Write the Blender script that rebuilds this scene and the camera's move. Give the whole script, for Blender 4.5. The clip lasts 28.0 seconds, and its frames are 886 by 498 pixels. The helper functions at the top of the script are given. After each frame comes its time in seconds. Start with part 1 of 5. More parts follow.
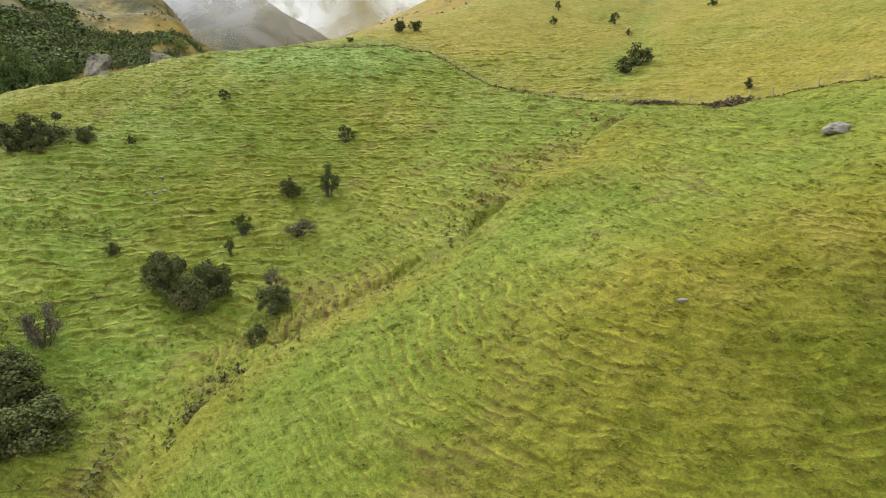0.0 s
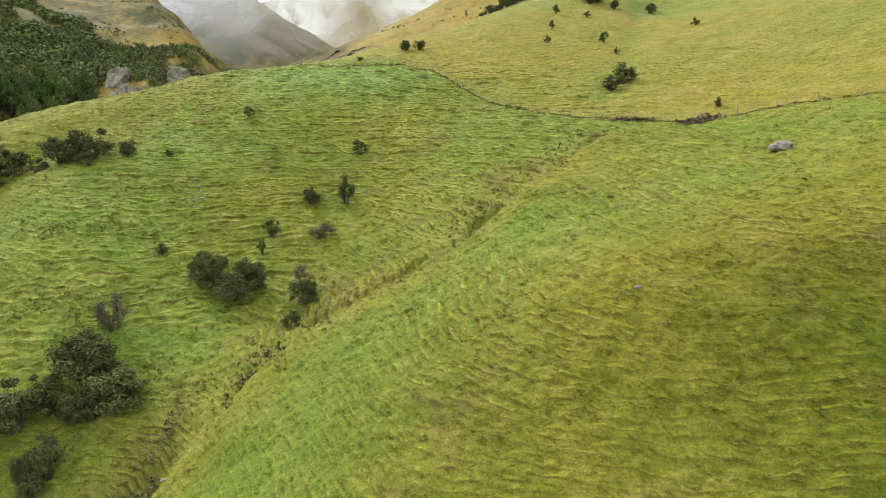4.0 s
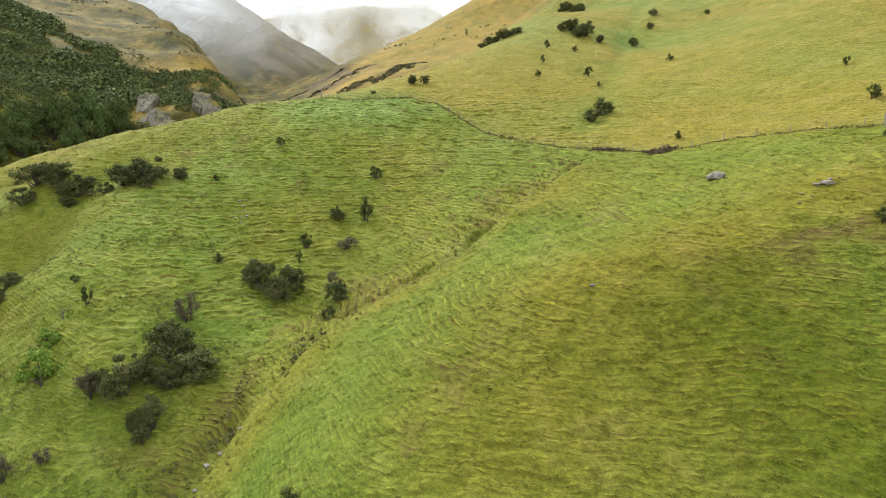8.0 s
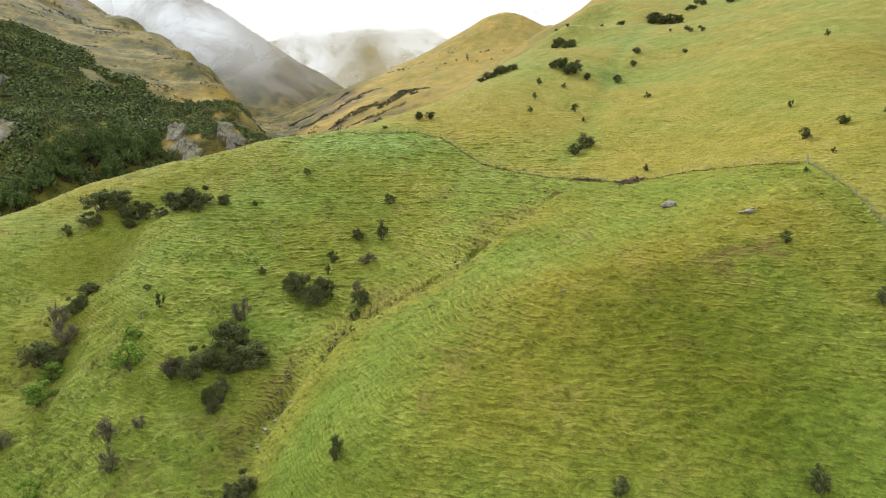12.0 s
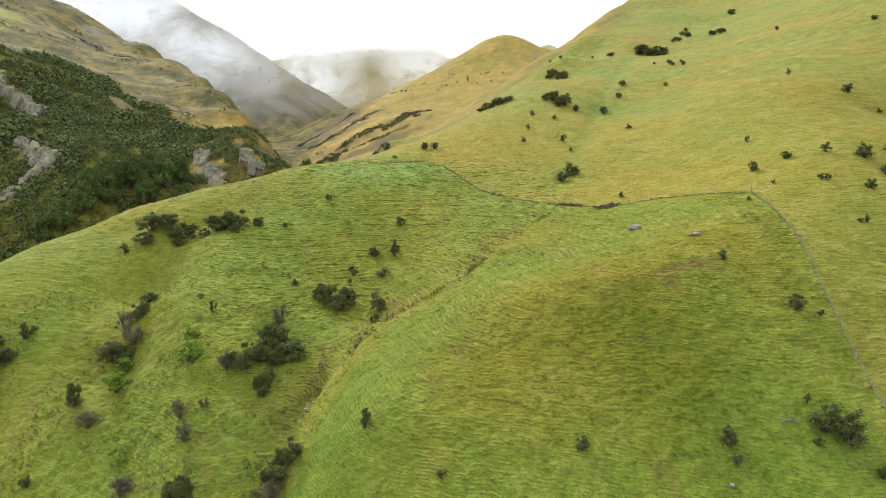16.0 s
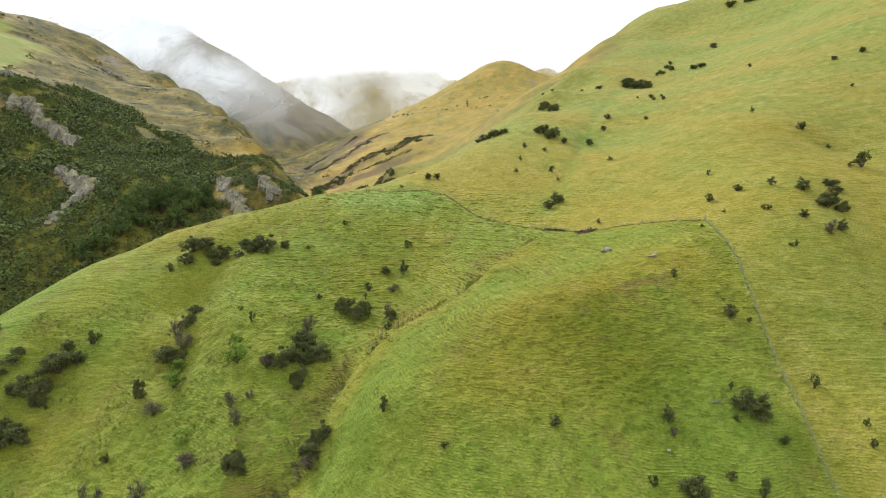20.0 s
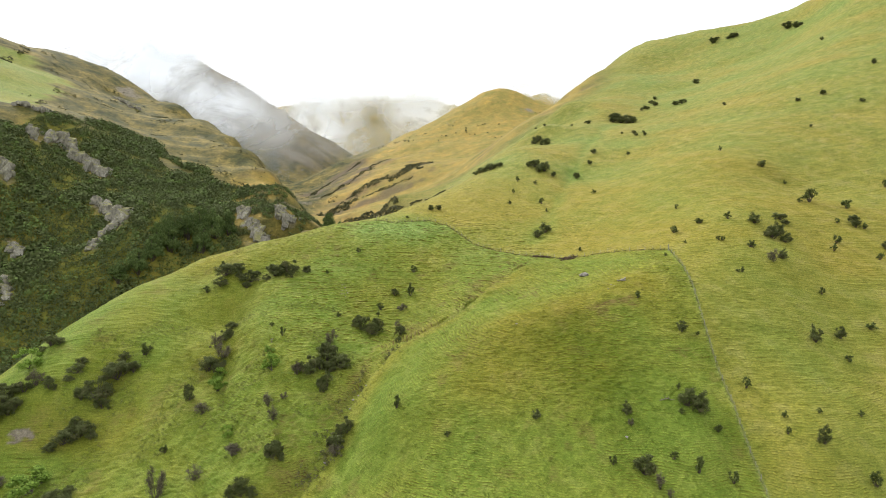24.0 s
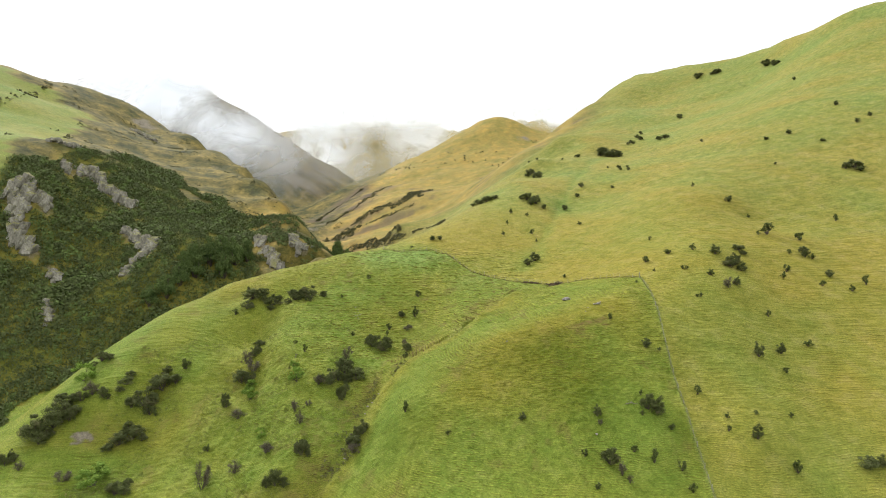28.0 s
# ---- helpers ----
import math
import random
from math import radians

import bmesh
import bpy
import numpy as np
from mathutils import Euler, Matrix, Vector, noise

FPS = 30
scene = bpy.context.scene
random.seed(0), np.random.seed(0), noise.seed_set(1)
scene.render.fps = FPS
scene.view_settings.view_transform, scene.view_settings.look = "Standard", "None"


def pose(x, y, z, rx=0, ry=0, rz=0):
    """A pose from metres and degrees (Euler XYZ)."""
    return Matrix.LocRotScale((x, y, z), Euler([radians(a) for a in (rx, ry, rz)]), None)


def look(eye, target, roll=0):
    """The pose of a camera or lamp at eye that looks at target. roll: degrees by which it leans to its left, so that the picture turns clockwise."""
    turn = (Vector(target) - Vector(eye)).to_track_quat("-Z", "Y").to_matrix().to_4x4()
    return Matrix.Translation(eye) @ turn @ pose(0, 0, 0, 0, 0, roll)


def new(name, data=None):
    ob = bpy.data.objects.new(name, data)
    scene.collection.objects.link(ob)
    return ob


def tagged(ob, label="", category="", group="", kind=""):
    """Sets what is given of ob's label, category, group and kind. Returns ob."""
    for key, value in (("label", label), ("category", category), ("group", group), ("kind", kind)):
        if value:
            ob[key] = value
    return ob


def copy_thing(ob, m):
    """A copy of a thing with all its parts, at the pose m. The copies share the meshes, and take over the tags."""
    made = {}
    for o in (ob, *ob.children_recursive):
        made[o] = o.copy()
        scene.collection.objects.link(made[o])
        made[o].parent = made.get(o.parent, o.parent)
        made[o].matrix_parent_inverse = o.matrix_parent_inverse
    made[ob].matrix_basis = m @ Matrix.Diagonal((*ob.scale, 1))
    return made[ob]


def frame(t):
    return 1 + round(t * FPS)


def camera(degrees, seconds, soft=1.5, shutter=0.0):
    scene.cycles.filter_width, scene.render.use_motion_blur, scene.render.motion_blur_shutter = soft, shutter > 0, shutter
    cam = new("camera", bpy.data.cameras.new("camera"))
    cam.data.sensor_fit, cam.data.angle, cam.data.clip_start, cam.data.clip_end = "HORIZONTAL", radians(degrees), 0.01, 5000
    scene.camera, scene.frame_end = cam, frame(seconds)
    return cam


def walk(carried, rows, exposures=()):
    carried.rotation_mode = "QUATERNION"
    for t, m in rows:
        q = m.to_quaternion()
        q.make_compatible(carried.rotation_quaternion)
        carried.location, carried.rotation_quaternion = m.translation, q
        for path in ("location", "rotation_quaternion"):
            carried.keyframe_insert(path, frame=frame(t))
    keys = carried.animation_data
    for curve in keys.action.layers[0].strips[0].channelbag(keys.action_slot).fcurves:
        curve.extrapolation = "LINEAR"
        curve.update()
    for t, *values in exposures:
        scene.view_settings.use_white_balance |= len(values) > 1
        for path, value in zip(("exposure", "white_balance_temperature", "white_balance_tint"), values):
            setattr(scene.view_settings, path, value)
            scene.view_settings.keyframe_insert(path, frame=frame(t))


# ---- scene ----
# ---------------------------------------------------------------- camera
cam = camera(70.74, 28.0, soft=1.0)
EYE, TILT = 60.0, -15.0
ROWS = [
    (0, -0.021, 0.009, -0.004, -0.032, 0.024, -0.014),
    (0.5, -0.039, -0.484, -0.065, -0.024, 0.057, 0.005),
    (1, -0.097, -1.215, -0.137, -0.024, 0.118, 0.005),
    (1.5, -0.138, -2.214, -0.206, -0.023, 0.156, 0.025),
    (2, -0.204, -3.41, -0.286, -0.021, 0.213, 0.036),
    (2.5, -0.241, -4.789, -0.364, -0.008, 0.267, 0.026),
    (3, -0.303, -6.337, -0.424, -0.014, 0.309, 0.048),
    (3.5, -0.363, -7.984, -0.482, -0.008, 0.37, 0.039),
    (5.5, -0.64, -15.578, -0.645, -0.036, 0.525, -0.001),
    (6, -0.705, -17.595, -0.747, -0.025, 0.567, -0.008),
    (6.5, -0.726, -19.669, -0.818, -0.004, 0.648, -0.005),
    (7, -0.816, -21.815, -0.888, -0.002, 0.957, -0.001),
    (7.5, -0.905, -23.989, -1.026, -0.019, 1.275, -0.028),
    (8, -0.936, -26.236, -1.105, 0.014, 1.542, -0.014),
    (8.5, -0.994, -28.511, -1.211, 0.018, 1.788, -0.02),
    (9, -1.036, -30.816, -1.358, 0.042, 2.033, -0.026),
    (9.5, -1.078, -33.136, -1.475, 0.068, 2.257, -0.042),
    (10, -1.189, -35.471, -1.632, 0.053, 2.489, -0.047),
    (10.5, -1.243, -37.836, -1.746, 0.069, 2.691, -0.063),
    (11, -1.282, -40.202, -1.901, 0.095, 2.862, -0.069),
    (11.5, -1.376, -42.569, -2.069, 0.102, 3.033, -0.074),
    (12, -1.428, -45.008, -2.18, 0.109, 3.182, -0.08),
    (12.5, -1.507, -47.434, -2.29, 0.136, 3.341, -0.086),
    (14.5, -1.863, -57.406, -2.833, 0.146, 4.004, -0.119),
    (15, -1.941, -59.98, -2.996, 0.153, 4.201, -0.105),
    (15.5, -2.005, -62.597, -3.158, 0.161, 4.398, -0.112),
    (16, -2.055, -65.286, -3.32, 0.168, 4.595, -0.118),
    (16.5, -2.105, -68.018, -3.51, 0.165, 4.802, -0.115),
    (17, -2.142, -70.78, -3.714, 0.182, 5.02, -0.132),
    (17.5, -2.193, -73.557, -3.903, 0.189, 5.227, -0.119),
    (18, -2.216, -76.392, -4.093, 0.175, 5.435, -0.106),
    (18.5, -2.282, -79.243, -4.312, 0.181, 5.642, -0.114),
    (19, -2.32, -82.109, -4.502, 0.186, 5.841, -0.112),
    (19.5, -2.388, -85.033, -4.721, 0.181, 6.039, -0.12),
    (20, -2.456, -88.014, -4.954, 0.165, 6.268, -0.119),
    (20.5, -2.525, -91.025, -5.133, 0.159, 6.478, -0.128),
    (21, -2.594, -94.08, -5.353, 0.153, 6.698, -0.127),
    (21.5, -2.665, -97.165, -5.547, 0.145, 6.929, -0.127),
    (23.5, -3.102, -109.857, -6.332, 0.087, 7.912, -0.16),
    (24, -3.179, -113.076, -6.545, 0.066, 8.158, -0.153),
    (24.5, -3.244, -116.311, -6.773, 0.053, 8.405, -0.155),
    (25, -3.325, -119.576, -7.032, 0.039, 8.643, -0.158),
    (25.5, -3.394, -122.647, -7.277, 0.025, 8.872, -0.162),
    (26, -3.465, -125.958, -7.525, 0.019, 9.123, -0.157),
    (26.5, -3.537, -129.313, -7.774, 0.012, 9.385, -0.152),
    (27, -3.626, -132.669, -8.053, -0.006, 9.649, -0.157),
    (27.5, -3.702, -136.055, -8.292, -0.016, 9.904, -0.163),
    (28, -3.795, -139.472, -8.533, -0.037, 10.171, -0.15),
]
EXPOSURES = [(0.0, 0.88), (28.0, 0.88)]
walk(cam, [(t, pose(0, 0, EYE, TILT, 0, 0) @ pose(x, y, z, 90 + pitch, roll, yaw)) for t, x, y, z, yaw, pitch, roll in ROWS], EXPOSURES)

# ---------------------------------------------------------------- sky and sun
SUN_WAY = Vector((-0.50, 0.63, 0.60)).normalized()  # towards the sun behind the cloud
world = bpy.data.worlds.new("overcast_sky")
scene.world = world
world.use_nodes = True
wn, wl = world.node_tree.nodes, world.node_tree.links
sky = wn.new("ShaderNodeTexSky")
sky.sky_type, sky.sun_disc = "NISHITA", False
sky.sun_elevation, sky.sun_rotation = math.asin(SUN_WAY.z), math.atan2(SUN_WAY.x, SUN_WAY.y)
sky.air_density, sky.dust_density = 1.0, 4.0
# closed cloud: three times as bright overhead as at the horizon would be the rule; thin cloud here, so somewhat less
way = wn.new("ShaderNodeTexCoord")
split = wn.new("ShaderNodeSeparateXYZ")
wl.new(way.outputs["Generated"], split.inputs[0])
cloud = wn.new("ShaderNodeValToRGB")
cloud.color_ramp.elements[0].position, cloud.color_ramp.elements[0].color = 0.0, (6.6, 6.75, 6.9, 1)
cloud.color_ramp.elements[1].position, cloud.color_ramp.elements[1].color = 1.0, (13.0, 13.2, 13.5, 1)
wl.new(split.outputs["Z"], cloud.inputs["Fac"])
cover = wn.new("ShaderNodeMixRGB")
cover.inputs["Fac"].default_value = 0.9
wl.new(sky.outputs["Color"], cover.inputs["Color1"])
wl.new(cloud.outputs["Color"], cover.inputs["Color2"])
wl.new(cover.outputs["Color"], wn["Background"].inputs["Color"])
wn["Background"].inputs["Strength"].default_value = 0.09
sun_data = bpy.data.lights.new("sun", "SUN")
sun_data.energy, sun_data.angle, sun_data.color = 2.2, radians(14), (1.0, 0.96, 0.9)
sun = new("sun", sun_data)
sun.matrix_world = look(300 * SUN_WAY, (0, 0, 0))

# ---------------------------------------------------------------- materials
def shader(name, rough=0.85, spec=0.2):
    m = bpy.data.materials.new(name)
    m.use_nodes = True
    b = m.node_tree.nodes["Principled BSDF"]
    b.inputs["Roughness"].default_value = rough
    b.inputs["Specular IOR Level"].default_value = spec
    return m, m.node_tree.nodes, m.node_tree.links, b


def noise_node(n, l, scale, detail=4.0, rough=0.55, stretch=None, distort=0.0):
    tc = n.new("ShaderNodeTexCoord")
    t = n.new("ShaderNodeTexNoise")
    t.inputs["Scale"].default_value, t.inputs["Detail"].default_value = scale, detail
    t.inputs["Roughness"].default_value, t.inputs["Distortion"].default_value = rough, distort
    src = tc.outputs["Object"]
    if stretch:
        mp = n.new("ShaderNodeMapping")
        mp.inputs["Scale"].default_value = stretch
        l.new(src, mp.inputs["Vector"])
        src = mp.outputs["Vector"]
    l.new(src, t.inputs["Vector"])
    return t.outputs["Fac"]


def ramp(n, l, fac, stops):
    r = n.new("ShaderNodeValToRGB")
    el = r.color_ramp.elements
    while len(el) < len(stops):
        el.new(0.5)
    for e, (p, c) in zip(el, stops):
        e.position, e.color = p, (*c, 1) if len(c) == 3 else c
    l.new(fac, r.inputs["Fac"])
    return r.outputs["Color"]


def mix(n, l, fac, a, b, kind="MIX"):
    m = n.new("ShaderNodeMixRGB")
    m.blend_type = kind
    for key, v in (("Fac", fac), ("Color1", a), ("Color2", b)):
        if isinstance(v, (int, float)):
            m.inputs[key].default_value = v
        elif isinstance(v, tuple):
            m.inputs[key].default_value = (*v, 1)
        else:
            l.new(v, m.inputs[key])
    return m.outputs["Color"]


def maths(n, l, op, a, b):
    m = n.new("ShaderNodeMath")
    m.operation, m.use_clamp = op, True
    for i, v in enumerate((a, b)):
        if isinstance(v, (int, float)):
            m.inputs[i].default_value = v
        else:
            l.new(v, m.inputs[i])
    return m.outputs[0]


def bump(n, l, b, height, strength, distance):
    k = n.new("ShaderNodeBump")
    k.inputs["Strength"].default_value, k.inputs["Distance"].default_value = strength, distance
    l.new(height, k.inputs["Height"])
    l.new(k.outputs["Normal"], b.inputs["Normal"])


def land_material():
    m, n, l, b = shader("hill_pasture", 0.9, 0.12)
    at = n.new("ShaderNodeAttribute")
    at.attribute_name = "cover"
    sep = n.new("ShaderNodeSeparateColor")
    l.new(at.outputs["Color"], sep.inputs["Color"])
    dry, upland, rock, brown = sep.outputs["Red"], sep.outputs["Green"], sep.outputs["Blue"], at.outputs["Alpha"]
    walkway = n.new("ShaderNodeAttribute")
    walkway.attribute_name = "terrace"
    tufty = n.new("ShaderNodeAttribute")
    tufty.attribute_name = "tuft_haze"
    tuft_haze = tufty.outputs["Fac"]
    ribs = n.new("ShaderNodeAttribute")
    ribs.attribute_name = "rib"
    rib = ribs.outputs["Fac"]
    broad = noise_node(n, l, 0.035, 3, 0.5)
    patch = noise_node(n, l, 0.22, 4, 0.6, distort=0.4)
    clump = noise_node(n, l, 1.1, 5, 0.7, stretch=(0.72, 1.0, 1.0))
    lump = noise_node(n, l, 2.5, 3, 0.6, stretch=(0.85, 1.0, 1.0))
    blade = noise_node(n, l, 7.5, 4, 0.8)
    # terraces: a phase that climbs with the hill; the riser is the last quarter of each step
    shift = n.new("ShaderNodeMath")
    shift.operation = "MULTIPLY_ADD"
    l.new(clump, shift.inputs[0])
    shift.inputs[1].default_value = 0.22
    l.new(walkway.outputs["Fac"], shift.inputs[2])
    saw = n.new("ShaderNodeMath")
    saw.operation = "FRACT"
    l.new(shift.outputs[0], saw.inputs[0])
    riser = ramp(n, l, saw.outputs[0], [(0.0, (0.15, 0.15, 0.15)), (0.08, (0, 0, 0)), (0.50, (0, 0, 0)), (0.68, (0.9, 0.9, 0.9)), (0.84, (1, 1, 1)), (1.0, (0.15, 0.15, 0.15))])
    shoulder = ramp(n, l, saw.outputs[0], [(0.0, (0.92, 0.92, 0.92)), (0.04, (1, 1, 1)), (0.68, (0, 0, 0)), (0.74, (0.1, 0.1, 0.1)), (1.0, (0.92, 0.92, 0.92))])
    place = n.new("ShaderNodeTexCoord")
    spot, dash, cells = n.new("ShaderNodeSeparateXYZ"), n.new("ShaderNodeCombineXYZ"), n.new("ShaderNodeTexNoise")
    l.new(place.outputs["Object"], spot.inputs[0])
    for axis, (src, k) in enumerate(((spot.outputs["X"], 1.0), (spot.outputs["Y"], 0.4), (walkway.outputs["Fac"], 0.9))):
        scaled = n.new("ShaderNodeMath")
        scaled.operation = "MULTIPLY"
        l.new(src, scaled.inputs[0])
        scaled.inputs[1].default_value = k
        l.new(scaled.outputs[0], dash.inputs[axis])
    cells.inputs["Scale"].default_value, cells.inputs["Detail"].default_value, cells.inputs["Roughness"].default_value = 0.95, 4.0, 0.65
    l.new(dash.outputs[0], cells.inputs["Vector"])
    kept = ramp(n, l, cells.outputs["Fac"], [(0.44, (0.04, 0.04, 0.04)), (0.56, (1, 1, 1))])
    riser = maths(n, l, "MULTIPLY", maths(n, l, "MULTIPLY", riser, kept), rib)
    fresh = ramp(n, l, patch, [(0.3, (0.094, 0.146, 0.018)), (0.55, (0.124, 0.172, 0.025)), (0.75, (0.158, 0.195, 0.040))])
    faded = ramp(n, l, patch, [(0.28, (0.148, 0.138, 0.014)), (0.52, (0.188, 0.166, 0.022)), (0.75, (0.228, 0.192, 0.042))])
    f = maths(n, l, "ADD", dry, maths(n, l, "MULTIPLY", maths(n, l, "SUBTRACT", broad, 0.42), 1.3))
    grass = mix(n, l, f, fresh, faded)
    wet = n.new("ShaderNodeAttribute")
    wet.attribute_name = "lush_shade"
    # deep green: rich growth, and the front slope's shade put into the colour
    deep = ramp(n, l, patch, [(0.3, (0.056, 0.083, 0.004)), (0.55, (0.076, 0.097, 0.005)), (0.75, (0.104, 0.107, 0.007))])
    grass = mix(n, l, maths(n, l, "MULTIPLY", wet.outputs["Fac"], 0.85), grass, deep)
    minty = n.new("ShaderNodeAttribute")
    minty.attribute_name = "mint"
    grass = mix(n, l, minty.outputs["Fac"], grass, mix(n, l, patch, (0.130, 0.205, 0.040), (0.195, 0.265, 0.080)))
    # sunlit lips of the terraces put into the colour, broken into dashes
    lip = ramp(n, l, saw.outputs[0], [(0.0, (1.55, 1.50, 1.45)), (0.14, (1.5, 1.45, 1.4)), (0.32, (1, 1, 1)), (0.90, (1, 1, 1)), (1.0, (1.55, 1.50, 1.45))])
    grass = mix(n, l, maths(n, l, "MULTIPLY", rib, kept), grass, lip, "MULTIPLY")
    fine = ramp(n, l, clump, [(0.26, (0.70, 0.74, 0.66)), (0.43, (0.92, 0.93, 0.90)), (0.57, (1.06, 1.06, 1.05)), (0.74, (1.25, 1.22, 1.2))])
    grass = mix(n, l, tuft_haze, grass, fine, "MULTIPLY")
    knot = ramp(n, l, lump, [(0.30, (0.62, 0.66, 0.58)), (0.46, (0.97, 0.98, 0.96)), (0.60, (1.10, 1.09, 1.08)), (0.72, (1.30, 1.26, 1.24))])
    grass = mix(n, l, 0.9, grass, knot, "MULTIPLY")
    tip = ramp(n, l, blade, [(0.3, (0.50, 0.53, 0.46)), (0.5, (0.98, 0.98, 0.98)), (0.68, (1.55, 1.48, 1.38))])
    grass = mix(n, l, 0.85, grass, tip, "MULTIPLY")
    # aerial haze put into the colour: grass beyond the fence turns bluer
    grass = mix(n, l, maths(n, l, "MULTIPLY", maths(n, l, "SUBTRACT", 0.95, tuft_haze), 1.66), grass, mix(n, l, 1.0, grass, (1.02, 1.0, 1.55), "MULTIPLY"))
    worn = ramp(n, l, noise_node(n, l, 0.34, 6, 0.8, stretch=(0.8, 1.0, 1.0)), [(0.36, (0.66, 0.72, 0.62)), (0.50, (1, 1, 1)), (0.64, (1.30, 1.24, 1.20))])
    grass = mix(n, l, maths(n, l, "MULTIPLY", maths(n, l, "SUBTRACT", 0.95, tuft_haze), 1.4), grass, mix(n, l, 1.0, grass, worn, "MULTIPLY"))
    # dead grass on the risers, darkened further to paint in their shade
    shaded_thatch = mix(n, l, clump, (0.030, 0.044, 0.005), (0.150, 0.104, 0.016))
    grass = mix(n, l, maths(n, l, "MULTIPLY", riser, 0.88), grass, shaded_thatch)
    soil = mix(n, l, blade, (0.028, 0.022, 0.010), (0.120, 0.078, 0.030))
    grass = mix(n, l, maths(n, l, "MULTIPLY", maths(n, l, "MULTIPLY", riser, brown), 1.5), grass, soil)
    litter = mix(n, l, blade, (0.040, 0.034, 0.010), (0.230, 0.155, 0.055))
    grass = mix(n, l, maths(n, l, "MULTIPLY", brown, maths(n, l, "MULTIPLY", maths(n, l, "SUBTRACT", clump, 0.30), 3.0)), grass, litter)
    tuss = noise_node(n, l, 0.055, 6, 0.68)
    tussock = ramp(n, l, tuss, [(0.36, (0.036, 0.040, 0.011)), (0.45, (0.064, 0.060, 0.015)), (0.52, (0.094, 0.079, 0.019)), (0.62, (0.144, 0.112, 0.029))])
    speck = noise_node(n, l, 0.55, 6, 0.82)
    tussock = mix(n, l, 0.9, tussock, ramp(n, l, speck, [(0.34, (0.36, 0.42, 0.34)), (0.48, (0.95, 0.96, 0.95)), (0.68, (1.45, 1.38, 1.25))]), "MULTIPLY")
    golden = mix(n, l, speck, (0.192, 0.136, 0.020), (0.327, 0.244, 0.067))
    golden = mix(n, l, 0.8, golden, ramp(n, l, tuss, [(0.35, (0.70, 0.86, 0.60)), (0.5, (1, 1, 1)), (0.66, (1.25, 1.05, 0.85))]), "MULTIPLY")
    tussock = mix(n, l, maths(n, l, "MULTIPLY", wet.outputs["Fac"], 0.85), tussock, golden)
    mid = noise_node(n, l, 0.13, 7, 0.72, stretch=(1.0, 0.6, 1.0), distort=0.5)
    tussock = mix(n, l, maths(n, l, "SUBTRACT", 0.95, maths(n, l, "MULTIPLY", wet.outputs["Fac"], 0.6)), tussock, ramp(n, l, mid, [(0.34, (0.40, 0.46, 0.36)), (0.46, (0.86, 0.88, 0.82)), (0.55, (1.10, 1.08, 1.06)), (0.66, (1.65, 1.55, 1.45))]), "MULTIPLY")
    heather = mix(n, l, speck, (0.026, 0.021, 0.014), (0.130, 0.092, 0.050))
    tussock = mix(n, l, maths(n, l, "MULTIPLY", brown, maths(n, l, "MULTIPLY", tuss, 3.0)), tussock, heather)
    col = mix(n, l, upland, grass, tussock)
    stone = ramp(n, l, speck, [(0.3, (0.058, 0.050, 0.034)), (0.55, (0.160, 0.138, 0.098)), (0.75, (0.28, 0.250, 0.190))])
    edge = maths(n, l, "MULTIPLY", maths(n, l, "SUBTRACT", maths(n, l, "ADD", rock, maths(n, l, "MULTIPLY", speck, 0.5)), 0.62), 5.0)
    col = mix(n, l, edge, col, stone)
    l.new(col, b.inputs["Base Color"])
    bump(n, l, b, mix(n, l, 0.5, mix(n, l, 0.5, clump, lump), blade), 1.0, 0.12)
    stepped = n.new("ShaderNodeBump")
    stepped.inputs["Strength"].default_value, stepped.inputs["Distance"].default_value = 1.0, 0.10
    l.new(maths(n, l, "MULTIPLY", maths(n, l, "MULTIPLY", shoulder, kept), rib), stepped.inputs["Height"])
    l.new(stepped.outputs["Normal"], b.inputs["Normal"].links[0].from_node.inputs["Normal"])
    return m


def leaf_material(name, dark, light, tip, size=2.2, single=True, rough=0.75):
    m, n, l, b = shader(name, rough, 0.03)
    geo = n.new("ShaderNodeNewGeometry")
    c = mix(n, l, geo.outputs["Random Per Island"], dark, light)
    patch = noise_node(n, l, size, 3, 0.6)
    c = mix(n, l, maths(n, l, "MULTIPLY", maths(n, l, "SUBTRACT", patch, 0.48), 3.5), c, tip)
    if single:
        info = n.new("ShaderNodeObjectInfo")
        v = n.new("ShaderNodeHueSaturation")
        v.inputs["Hue"].default_value, v.inputs["Saturation"].default_value = 0.5, 0.95
        l.new(maths(n, l, "ADD", maths(n, l, "MULTIPLY", info.outputs["Random"], 0.25), 0.75), v.inputs["Value"])
        l.new(c, v.inputs["Color"])
        c = v.outputs["Color"]
    l.new(c, b.inputs["Base Color"])
    return m


